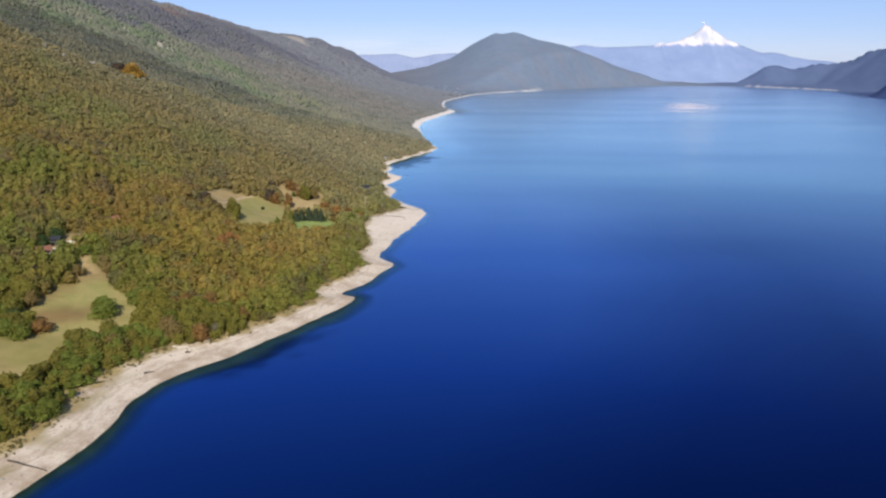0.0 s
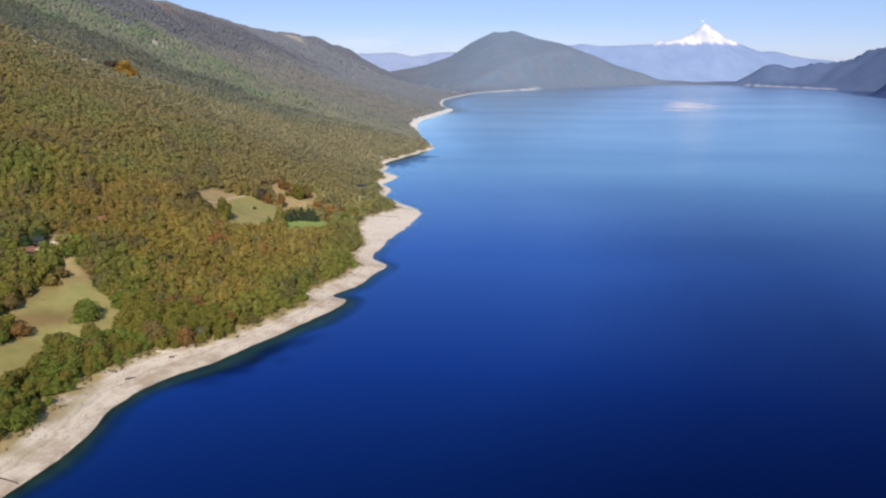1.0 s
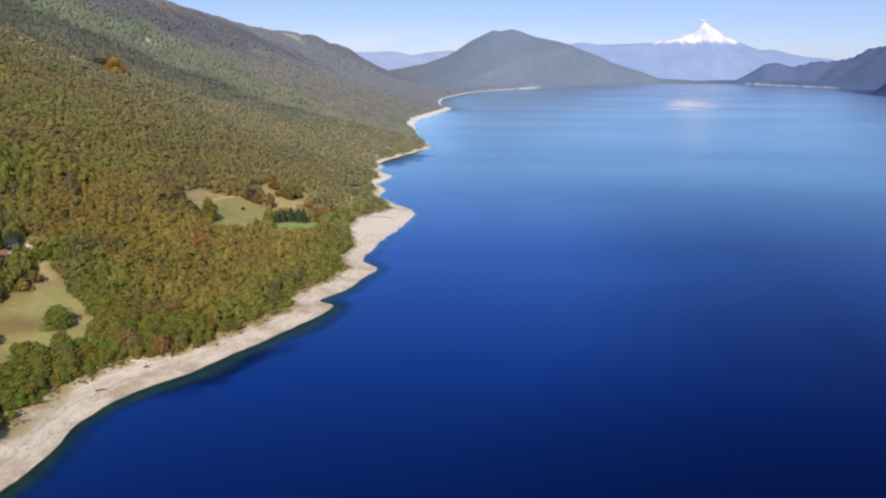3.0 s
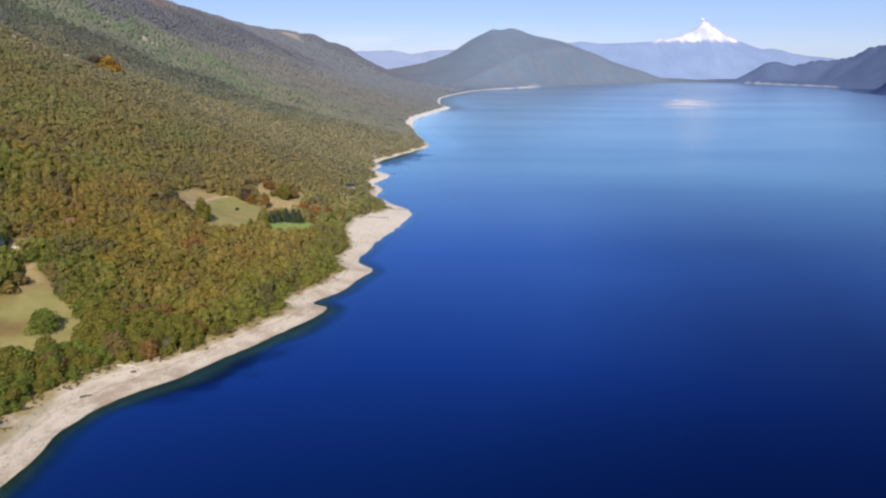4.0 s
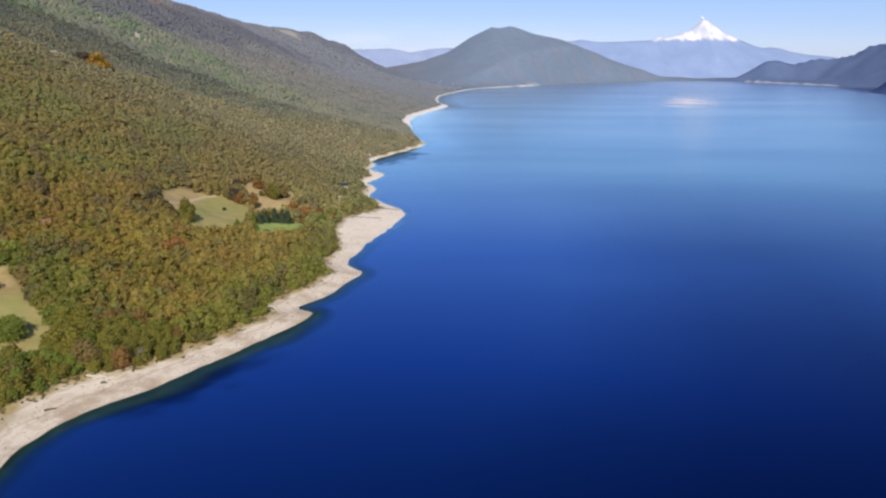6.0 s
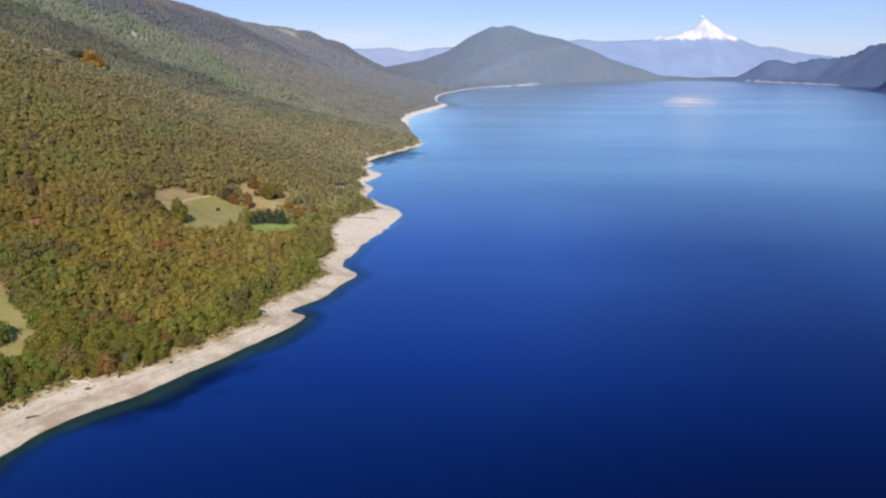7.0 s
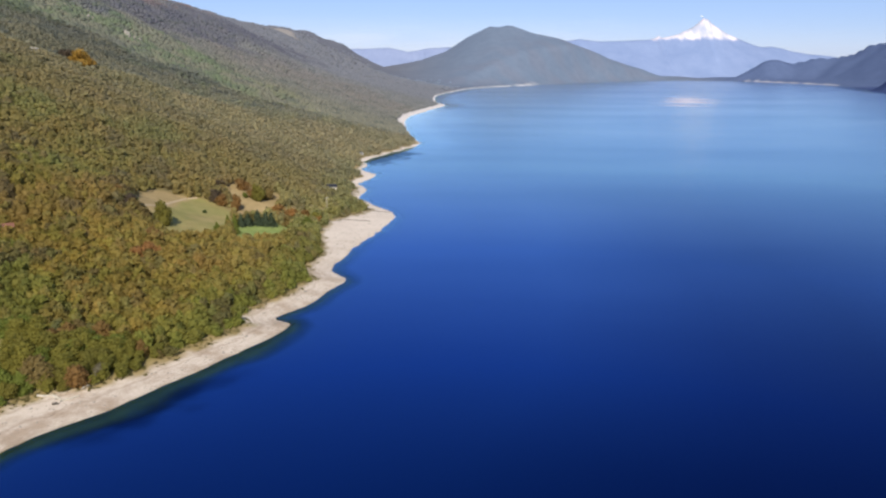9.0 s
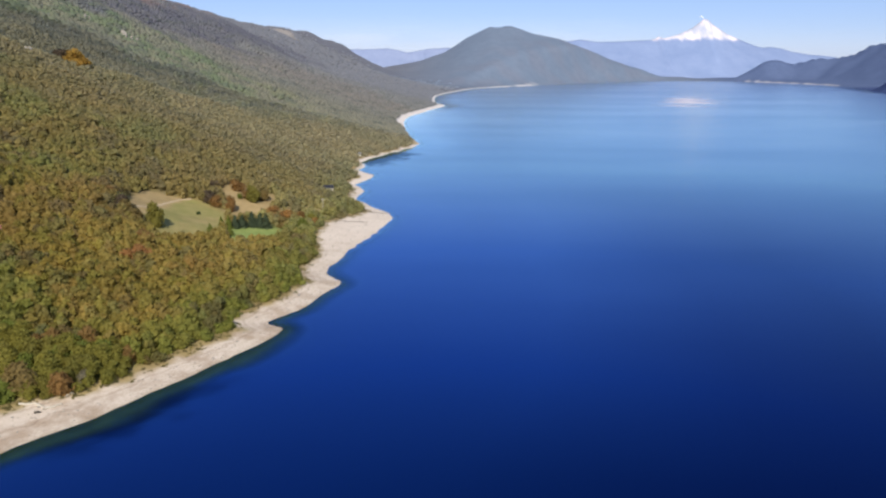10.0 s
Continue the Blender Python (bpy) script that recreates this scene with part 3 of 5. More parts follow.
def woods_colour(x, y):
    """Colour of the autumn woods as one mean tone: greener by the near shore, rusty in swathes. Distance haze is
    painted in, greyer and bluer up the valley.
    """
    def toward(c, k, tone):
        return c + k[..., None] * (np.array(tone) - c)
    rust = smoothstep(-0.5, 0.9, waves(x, y, 170, 31) + 0.5 * waves(x, y, 60, 32))
    green = smoothstep(0.0, 0.9, waves(x, y, 210, 33) + 0.3 * waves(x, y, 45, 34))
    c = toward(np.zeros(x.shape + (3,)), np.ones(x.shape), (0.134, 0.101, 0.024))
    c = toward(c, rust * 0.3, (0.146, 0.090, 0.034))
    c = toward(c, green * 0.45, (0.104, 0.102, 0.026))
    near = y < 800
    if near.any():
        xn, yn, cn = x[near], y[near], c[near]
        cn = toward(cn, 0.65 * spots(GREEN_SPOTS, xn, yn, 26), (0.094, 0.108, 0.026))
        cn = toward(cn, 0.35 * spots(BROWN_SPOTS, xn, yn, 26), (0.155, 0.092, 0.036))
        cn = toward(cn, 0.8 * spots(PALE_SPOTS, xn, yn, 22), (0.185, 0.165, 0.060))
        cn = toward(cn, 0.55 * spots(LIGHT_SPOTS, xn, yn, 24), (0.178, 0.136, 0.036))
        fringe = smoothstep(34, 8, signed_distance(SHORE, xn, yn) - beach_width(yn) + 8 * waves(xn, yn, 22, 44))
        cn = toward(cn, 0.5 * fringe, (0.086, 0.106, 0.022))
        clump = smoothstep(0.55, 0.95, waves(xn, yn, 30, 38) + 0.45 * waves(xn, yn, 12, 39))
        c[near] = toward(cn, 0.75 * np.maximum(spots(DARK_SPOTS, xn, yn, 9), 0.8 * clump), (0.082, 0.063, 0.035))
    c = toward(c, smoothstep(330, 230, y) * 0.8, (0.110, 0.113, 0.022))
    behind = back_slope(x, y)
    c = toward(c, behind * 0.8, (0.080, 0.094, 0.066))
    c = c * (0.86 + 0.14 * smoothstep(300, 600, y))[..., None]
    # haze put into the colour: duller with distance, then bluer
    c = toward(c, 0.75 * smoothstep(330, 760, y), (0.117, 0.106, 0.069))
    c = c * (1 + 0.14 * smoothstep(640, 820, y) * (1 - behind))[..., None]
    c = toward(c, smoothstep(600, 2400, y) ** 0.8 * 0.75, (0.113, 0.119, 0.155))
    rough = smoothstep(-0.6, 0.6, waves(x, y, 95, 37) + 0.6 * waves(x, y, 34, 36) + 0.4 * waves(x, y, 14, 40))
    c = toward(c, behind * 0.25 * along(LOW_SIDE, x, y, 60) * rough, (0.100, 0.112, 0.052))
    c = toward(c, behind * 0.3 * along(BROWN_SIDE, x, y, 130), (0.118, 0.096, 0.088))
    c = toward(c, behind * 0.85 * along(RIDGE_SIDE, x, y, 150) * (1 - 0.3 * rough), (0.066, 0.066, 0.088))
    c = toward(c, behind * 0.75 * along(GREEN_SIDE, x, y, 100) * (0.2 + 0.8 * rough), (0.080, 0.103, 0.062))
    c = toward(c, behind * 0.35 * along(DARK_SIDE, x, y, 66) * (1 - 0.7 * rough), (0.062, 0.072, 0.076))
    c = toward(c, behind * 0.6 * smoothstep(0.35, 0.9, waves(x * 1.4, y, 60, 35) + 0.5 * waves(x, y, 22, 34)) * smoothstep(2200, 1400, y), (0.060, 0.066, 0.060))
    # blue haze painted into the east hills and the lake's end
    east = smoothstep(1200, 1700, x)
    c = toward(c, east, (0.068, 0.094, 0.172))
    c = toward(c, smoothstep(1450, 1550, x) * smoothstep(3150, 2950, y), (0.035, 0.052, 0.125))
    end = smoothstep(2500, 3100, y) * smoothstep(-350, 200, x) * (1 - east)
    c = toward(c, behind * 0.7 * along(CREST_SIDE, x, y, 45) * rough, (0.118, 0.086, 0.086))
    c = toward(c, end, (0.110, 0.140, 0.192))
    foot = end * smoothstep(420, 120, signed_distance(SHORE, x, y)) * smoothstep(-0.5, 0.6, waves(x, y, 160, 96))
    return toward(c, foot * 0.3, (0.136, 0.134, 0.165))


GRASS, DRY, LAWNS = clearings(XX, YY)
DRY *= np.where(YY > 2400, 0.36, 1.0)
SANDY = np.where(DD > -3, 1 - smoothstep(-1.5, 1.0, DD - beach_width(YY) + (1.3 + 2.2 * smoothstep(520, 800, YY)) * waves(XX, YY, 9 + 16 * smoothstep(520, 800, YY), 41)), 0.0)
SANDY *= np.where((YY > 3000) & (XX < 1500), smoothstep(480, 380, XX), 1.0) * np.where((XX > 1500) & (YY < 3250), 0.0, 1.0) * np.where(XX > 1200, 0.6 * smoothstep(1640, 1700, XX), 1.0)
RIM = DD - beach_width(YY)
DRY = np.maximum(DRY, 0.55 * np.maximum(near_only(PASTURE, XX, YY, 9.0), near_only(FIELD, XX, YY, 9.0)))
GRASS, DRY = np.maximum(GRASS, 0.5 * near_only(LOW_FIELD, XX, YY, 4.0)), DRY * (1 - 0.7 * near_only(LOW_FIELD, XX, YY, 4.0))
SPARSE = np.maximum(near_only(WORN, XX, YY, 5.0), 0.7 * along([(-182, 286), (-178, 299), (-173, 316), (-167, 322)], XX, YY, 5))
GRASS, DRY = GRASS * (1 - 0.9 * SPARSE), DRY * (1 - 0.85 * SPARSE)
DRY = np.maximum(DRY, 0.8 * smoothstep(-4, -1, RIM) * smoothstep(9, 3, RIM) * (YY < 1100))
EARTHY = smoothstep(262, 225, YY) * smoothstep(-13, -2, RIM) * smoothstep(-0.4, 0.6, waves(XX, YY, 16, 45)) * 0.95
SANDY = np.maximum(SANDY * (1 - EARTHY), 0.25 * near_only(RIDGE_BARE, XX, YY, 14.0))
DRY = np.maximum(DRY, EARTHY * (DD > 0))
DRY = np.maximum(DRY, 0.45 * near_only(ORCHARD, XX, YY, 5.0))
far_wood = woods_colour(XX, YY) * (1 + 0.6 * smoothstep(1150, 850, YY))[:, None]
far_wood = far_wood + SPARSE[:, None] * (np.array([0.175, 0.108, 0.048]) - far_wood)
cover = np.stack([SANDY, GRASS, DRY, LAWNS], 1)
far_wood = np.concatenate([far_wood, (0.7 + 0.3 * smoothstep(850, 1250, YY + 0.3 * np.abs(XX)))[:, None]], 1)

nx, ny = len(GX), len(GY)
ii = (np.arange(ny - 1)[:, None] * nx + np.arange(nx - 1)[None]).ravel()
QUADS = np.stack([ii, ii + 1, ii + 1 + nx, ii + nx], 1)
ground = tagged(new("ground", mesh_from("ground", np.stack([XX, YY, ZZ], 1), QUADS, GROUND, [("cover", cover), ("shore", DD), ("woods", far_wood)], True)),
                "wooded hillside running down to a pale pumice beach", "ground", kind="structure")
# broken band of darker water a few metres off the near shore
DARK_WATER = 0.9 * smoothstep(-3, -8, DD) * smoothstep(-24, -11, DD + 3 * waves(XX, YY, 14, 98)) * smoothstep(238, 258, YY) * smoothstep(304, 276, YY) * smoothstep(-1.3, -0.2, waves(XX, YY, 18, 97))
# the wooded headland's dark reflection, painted into the water below it
DARK_WATER = np.maximum(DARK_WATER, 0.88 * along([(-60, 822), (-51, 852), (-29, 897)], XX, YY, 24) * smoothstep(0, -4, DD))
wet = QUADS[(DD[QUADS] < 4).any(1)]
used, back = np.unique(wet, return_inverse=True)
water = tagged(new("water", mesh_from("water", np.stack([XX[used], YY[used], 0 * used], 1), back.reshape(-1, 4), WATER, [("depth", np.clip(-ZZ[used], 0, None)), ("offshore", np.clip(-DD[used], 0, None)), ("dark_water", DARK_WATER[used])], True)),
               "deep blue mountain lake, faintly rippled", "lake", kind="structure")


# ---- far mountains ----
def mountain(name, label, crest, depth, mat, seed, rough):
    """A far range: a ridge profile over x, falling to the plain in front of and behind it."""
    xs = np.linspace(crest[0][0], crest[-1][0], 220)
    ys = np.linspace(-depth, depth, 47)
    x, v = [a.ravel() for a in np.meshgrid(xs, ys)]
    top = np.interp(x, [c[0] for c in crest], [c[2] for c in crest])
    mid = np.interp(x, [c[0] for c in crest], [c[1] for c in crest])
    fall = np.clip(1 - np.abs(v) / depth, 0, 1)
    z = top * fall ** 1.1 + rough * fall * (waves(x, v * 0.35, 90, seed) + 0.6 * waves(x, v * 0.5, 35, seed + 1)) * np.clip(np.abs(v) / 60, 0.15, 1)
    i = (np.arange(46)[:, None] * 220 + np.arange(219)[None]).ravel()
    return tagged(new(name, mesh_from(name, np.stack([x, mid + v, z - 8], 1), np.stack([i, i + 1, i + 221, i + 220], 1), mat, (), True)), label, "mountain", kind="structure")


VOLCANO_CREST = [(480, 200), (730, 220), (835, 230), (888, 237), (952, 228), (995, 223), (1137, 226), (1313, 235), (1348, 241), (1375, 259), (1398, 244), (1487, 266), (1572, 305), (1621, 342),
                 (1643, 364), (1672, 354), (1700, 328), (1749, 298), (1806, 267), (1842, 254), (1917, 224), (1991, 199), (2027, 192), (2080, 196), (2152, 186), (2208, 169), (2317, 152), (2461, 140), (2600, 118)]
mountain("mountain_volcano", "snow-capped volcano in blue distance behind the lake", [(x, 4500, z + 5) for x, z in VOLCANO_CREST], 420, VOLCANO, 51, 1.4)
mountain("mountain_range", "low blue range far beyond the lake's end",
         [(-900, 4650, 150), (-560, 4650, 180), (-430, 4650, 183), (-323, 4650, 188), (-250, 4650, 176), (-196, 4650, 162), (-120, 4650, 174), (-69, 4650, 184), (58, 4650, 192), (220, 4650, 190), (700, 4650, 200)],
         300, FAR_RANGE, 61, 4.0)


def make_cloud(name, thick, streak):
    """Thin vapour: mostly clear, white where it is thicker."""
    m, nodes, links, bsdf = material(name)
    wide = nodes.new("ShaderNodeMapping")
    wide.inputs["Scale"].default_value = streak
    links.new(world_place(nodes), wide.inputs["Vector"])
    n = noise_node(nodes, links, 1.0, 5, 0.6, wide.outputs[0])
    veil_m = attribute(nodes, "veil").outputs["Fac"]
    k = maths(nodes, links, "MULTIPLY", ramp(nodes, links, n, (0.2, (0, 0, 0)), (0.7, (thick, thick, thick))), veil_m)
    bsdf.inputs["Base Color"].default_value, bsdf.inputs["Roughness"].default_value, bsdf.inputs["Specular IOR Level"].default_value = (0.62, 0.60, 0.62, 1), 1.0, 0.0
    links.new(k, bsdf.inputs["Alpha"])
    return m


# a sheet of thin cloud standing far behind the mountains
cx, cz = [a.ravel() for a in np.meshgrid(np.linspace(-3400, 3400, 90), np.linspace(60, 900, 40))]
soft_edge = smoothstep(60, 150, cz) * smoothstep(420, 170, cz) * (1 - 0.6 * smoothstep(700, 1700, cx)) + 0.4 * np.exp(-((cx - 1080) / 110) ** 2 - ((cz - 352) / 16) ** 2)
i = (np.arange(39)[:, None] * 90 + np.arange(89)[None]).ravel()
tagged(new("backdrop_cloud", mesh_from("backdrop_cloud", np.stack([cx, 4820 + 0 * cx, cz], 1), np.stack([i, i + 1, i + 91, i + 90], 1), make_cloud("thin cloud", 0.25, (0.0016, 0.002, 0.012)), [("veil", soft_edge)], True)),
       "thin white cloud low over the far mountains", "cloud", kind="structure")
puff_rng = np.random.RandomState(8)
puff = bmesh.new()
for px, pz, r in ((1636, 366, 2.6), (1632, 369, 4.0), (1626, 371, 4.2), (1620, 372, 2.8)):
    made = bmesh.ops.create_icosphere(puff, subdivisions=3, radius=r, matrix=Matrix.Translation((px, 4500, pz)) @ Matrix.Diagonal((1.2, 1.0, 0.6, 1)))
    for vert in made["verts"]:
        vert.co += Vector((puff_rng.normal(0, 0.4), 0, puff_rng.normal(0, 0.4)))
steam = part("steam_plume", puff, make_plain("white steam", (0.8, 0.8, 0.82), (0.9, 0.9, 0.9), 0.2, 1.0, 0.0))
tagged(steam, "small white puff of steam over the snowy summit", "steam", kind="stuff")


# ---- trees ----
def ico(level):
    bm = bmesh.new()
    bmesh.ops.create_icosphere(bm, subdivisions=level, radius=1.0)
    v = np.array([w.co[:] for w in bm.verts])
    t = np.array([[w.index for w in p.verts] for p in bm.faces])
    bm.free()
    return v, t


ICO1 = ico(1)


def crown_shape(rng, lobes, leaves, conifer=False, leaf=0.16, low=0.42, sprigs=False):
    """Crown of a tree one unit high and wide: lumpy lobes, clothed in small leaf clumps. Gives vertices, triangles, tone of each vertex."""
    V, F, S, n = [], [], [], 0
    base_v, base_t = ICO1
    centres = []
    for k in range(lobes):
        if conifer:
            h = 0.1 + 0.85 * k / max(lobes - 1, 1)
            r = 0.52 * (1.02 - h) + 0.04
            c = np.array([rng.normal(0, 0.02), rng.normal(0, 0.02), h])
            size = np.array([r, r, 0.16])
        else:
            if sprigs:
                h = low + (0.76 - low) * k / max(lobes - 1, 1)
                a, r = rng.uniform(0, 6.283), 0.34 - 0.15 * k / max(lobes - 1, 1)
                c = np.array([0.13 * math.cos(a), 0.13 * math.sin(a), h])
                centres.append((c, np.array([r, r, r * rng.uniform(0.75, 1.0)]) * rng.uniform(0.9, 1.12)))
                V.append(base_v * rng.uniform(0.7, 0.98, (len(base_v), 1)) * centres[-1][1] + c), F.append(base_t + n), S.append(np.full(len(base_v), 0.97))
                n += len(base_v)
                continue
            a, h = 2.4 * k + rng.uniform(-0.4, 0.4), low + (0.72 - low) * (k + 0.5) / lobes + rng.uniform(-0.06, 0.06)
            spread = (0.0 if lobes == 1 else 0.30 if lobes > 4 else 0.2) * math.sqrt(max(0.0, 1 - ((h - 0.45) / 0.5) ** 2))
            c = np.array([spread * math.cos(a), spread * math.sin(a), h])
            size = rng.uniform(0.19, 0.29) * (1.5 if lobes == 1 else 1.15 if lobes < 4 else 1.0 if lobes < 7 else 0.8) * np.array([1, 1, rng.uniform(0.75, 1.05)])
        centres.append((c, size))
        v = base_v * (0.92 + rng.uniform(-0.25, 0.22, (len(base_v), 1))) * size + c
        V.append(v), F.append(base_t + n), S.append(np.full(len(v), rng.uniform(0.9, 1.08)))
        n += len(v)
    for _ in range(leaves):
        c, size = centres[rng.randint(len(centres))]
        d = rng.normal(size=3)
        d[2] = abs(d[2]) * 0.9 - 0.3
        d /= np.linalg.norm(d)
        p = c + d * size * rng.uniform(0.88, 1.22)
        side = np.cross(d + rng.normal(0, 0.35, 3), rng.normal(size=3))
        side /= np.linalg.norm(side) + 1e-6
        up = np.cross(d + rng.normal(0, 0.5, 3), side)
        up /= np.linalg.norm(up) + 1e-6
        w = leaf * rng.uniform(0.5, 1.0) * 0.5
        tone = rng.uniform(0.91, 1.09)
        if sprigs:
            V.append(np.array([p - side * w, p + up * w * 1.5 + d * 0.03, p + side * w - up * w * rng.uniform(0, 0.8)]))
            F.append(np.array([[0, 2, 1]]) + n), S.append(np.full(3, tone))
            n += 3
        else:
            V.append(np.array([p - side * w, p + up * w * 0.9 + d * 0.02, p + side * w, p - up * w * 0.8 - d * 0.02]))
            F.append(np.array([[0, 2, 1], [0, 3, 2]]) + n), S.append(np.full(4, tone))
            n += 4
    return np.concatenate(V), np.concatenate(F), np.concatenate(S)


def trunk_mesh(rng, name, limbs=4):
    bm = bmesh.new()
    add_rod(bm, (0, 0, -0.6), (0.1, 0.05, 3.2), 0.24, 0.15, 6)
    add_rod(bm, (0.1, 0.05, 3.15), (0.0, 0.1, 6.0), 0.15, 0.05, 5)
    for k in range(limbs):
        a, h = k * 6.283 / limbs + rng.uniform(-0.4, 0.4), 2.0 + 0.6 * k
        add_rod(bm, (0.08, 0.05, h), (1.5 * math.cos(a), 1.5 * math.sin(a), h + 1.5), 0.09, 0.03, 4)
    me = bpy.data.meshes.new(name)
    bm.to_mesh(me)
    bm.free()
    me.materials.append(BARK)
    return me


TONES = {  # mean colours of the crowns
    "green": (0.094, 0.106, 0.022), "bright green": (0.114, 0.130, 0.028), "olive": (0.125, 0.110, 0.026), "yellow-green": (0.140, 0.126, 0.028),
    "rust-brown": (0.148, 0.092, 0.034), "dull brown": (0.134, 0.098, 0.038), "dark green": (0.042, 0.062, 0.022), "grey-green": (0.108, 0.108, 0.046)}


def tree_tone(x, y, rng):
    """A crown's colour for each place."""
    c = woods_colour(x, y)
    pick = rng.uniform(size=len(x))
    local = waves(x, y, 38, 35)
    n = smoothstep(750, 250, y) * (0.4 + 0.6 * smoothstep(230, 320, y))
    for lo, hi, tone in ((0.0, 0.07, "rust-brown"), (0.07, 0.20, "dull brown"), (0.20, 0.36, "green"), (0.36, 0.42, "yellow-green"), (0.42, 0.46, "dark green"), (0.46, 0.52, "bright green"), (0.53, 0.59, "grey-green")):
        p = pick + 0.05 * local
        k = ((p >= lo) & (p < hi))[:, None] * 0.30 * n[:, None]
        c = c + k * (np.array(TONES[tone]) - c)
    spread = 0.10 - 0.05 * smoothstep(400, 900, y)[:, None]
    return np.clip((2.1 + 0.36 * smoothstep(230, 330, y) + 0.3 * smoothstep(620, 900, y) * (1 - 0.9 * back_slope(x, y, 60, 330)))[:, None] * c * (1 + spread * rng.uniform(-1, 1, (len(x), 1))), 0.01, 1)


def scatter(x0, x1, y0, y1, gap, rng, jitter=0.48):
    x, y = [a.ravel() for a in np.meshgrid(np.arange(x0, x1, gap), np.arange(y0, y1, gap * 0.9))]
    x = x + rng.uniform(-jitter, jitter, x.shape) * gap + (np.round((y - y0) / (gap * 0.9)) % 2) * gap * 0.5
    return x, y + rng.uniform(-jitter, jitter, y.shape) * gap


def wooded(x, y, margin=2.0):
    d = signed_distance(SHORE, x, y)
    grass, dry, lawn = clearings(x, y)
    return (d > beach_width(y) + margin + 1.2 * waves(x, y, 12, 43)) & (grass < 0.3) & (dry < 0.3) & (lawn < 0.3) & (x < 95) & ((near_only(ORCHARD, x, y) < 0.5) | (np.sin(x * 12.9898 + y * 78.233) < 0.1))


def bushy(x, y):
    """Where the wood runs out into bushes: round the clearings and in the old orchard."""
    return np.maximum.reduce([near_only(PASTURE, x, y, 12.0), near_only(FIELD, x, y, 10.0), near_only(LAWN, x, y, 8.0), near_only(ORCHARD, x, y, 6.0), near_only(BARE, x, y, 6.0)])


def grow(name, x, y, high, wide, shapes, rng, label, sink=0.12, lean=None, smooth=False):
    """Many trees in one mesh."""
    z = ground_height(x, y)
    edge = 0.55 + 0.45 * smoothstep(0, 14, signed_distance(SHORE, x, y) - beach_width(y)) * (1 - 0.7 * bushy(x, y))
    big = np.exp(rng.normal(0, 0.15, len(x)))
    high, wide = high * edge * big ** 0.7, wide * (0.4 + 0.6 * edge) * big
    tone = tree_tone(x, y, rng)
    if lean is not None:
        tone = tone + 0.7 * (np.array(lean) * rng.uniform(0.8, 1.2, (len(x), 1)) - tone)
    which, turn = rng.randint(len(shapes), size=len(x)), rng.uniform(0, 6.283, len(x))
    V, F, T, n = [], [], [], 0
    for s, (sv, sf, ss) in enumerate(shapes):
        k = np.where(which == s)[0]
        if not len(k):
            continue
        c, w = np.cos(turn[k])[:, None], np.sin(turn[k])[:, None]
        v = np.stack([(sv[:, 0] * c - sv[:, 1] * w) * wide[k][:, None] + x[k][:, None], (sv[:, 0] * w + sv[:, 1] * c) * wide[k][:, None] + y[k][:, None],
                      (sv[:, 2] - sink) * high[k][:, None] + z[k][:, None]], 2)
        V.append(v.reshape(-1, 3))
        F.append((sf[None] + (np.arange(len(k)) * len(sv))[:, None, None] + n).reshape(-1, 3))
        t = np.ones((len(k), len(sv), 4))
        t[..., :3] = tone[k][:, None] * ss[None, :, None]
        T.append(t.reshape(-1, 4))
        n += len(k) * len(sv)
    ob = new(name, mesh_from(name, np.concatenate(V), np.concatenate(F), FOLIAGE, [("tint", np.concatenate(T))], smooth))
    return tagged(ob, label, "forest", kind="stuff")


rng = np.random.RandomState(4)
NEAR_SHAPES = [crown_shape(rng, 4, 190, leaf=0.2, low=0.3, sprigs=True) for _ in range(14)]
MID_SHAPES = [crown_shape(rng, 3, 56, leaf=0.26, low=0.34, sprigs=True) for _ in range(14)]
UPPER_SHAPES = [crown_shape(rng, 2, 18, leaf=0.32, low=0.4, sprigs=True) for _ in range(12)]
FAR_SHAPES = []
for _ in range(8):  # small domes for trees too far off to show more
    ring = np.arange(5) * 6.283 / 5 + rng.uniform(0, 6)
    v = np.concatenate([[(rng.normal(0, 0.06), rng.normal(0, 0.06), 1.0)], np.stack([0.34 * np.cos(ring), 0.34 * np.sin(ring), rng.uniform(0.6, 0.85, 5)], 1), np.stack([0.52 * np.cos(ring + 0.6), 0.52 * np.sin(ring + 0.6), np.zeros(5)], 1)])
    f = [(0, 1 + k, 1 + (k + 1) % 5) for k in range(5)] + [(1 + k, 6 + k, 1 + (k + 1) % 5) for k in range(5)] + [(1 + (k + 1) % 5, 6 + k, 6 + (k + 1) % 5) for k in range(5)]
    FAR_SHAPES.append((v, np.array(f), np.full(11, rng.uniform(0.92, 1.08))))

# the close wood: its first 300 trees by the beach stand singly, the rest is one growth
x, y = scatter(-330, -20, 150, 480, 4.2, rng)
k = wooded(x, y) & (x > -0.72 * y - 25)
x, y = x[k], y[k]
order = np.argsort(y + 0.25 * np.abs(x + 120) + 400 * (x < -200))
single, rest = order[:300], order[300:]
grow("shore_forest", x[rest], y[rest], rng.uniform(7.6, 11.2, len(rest)), rng.uniform(6.8, 9.2, len(rest)), NEAR_SHAPES, rng, "mixed olive, green and rust autumn woods above the beach", 0.2)
SX, SY = x[single], y[single]

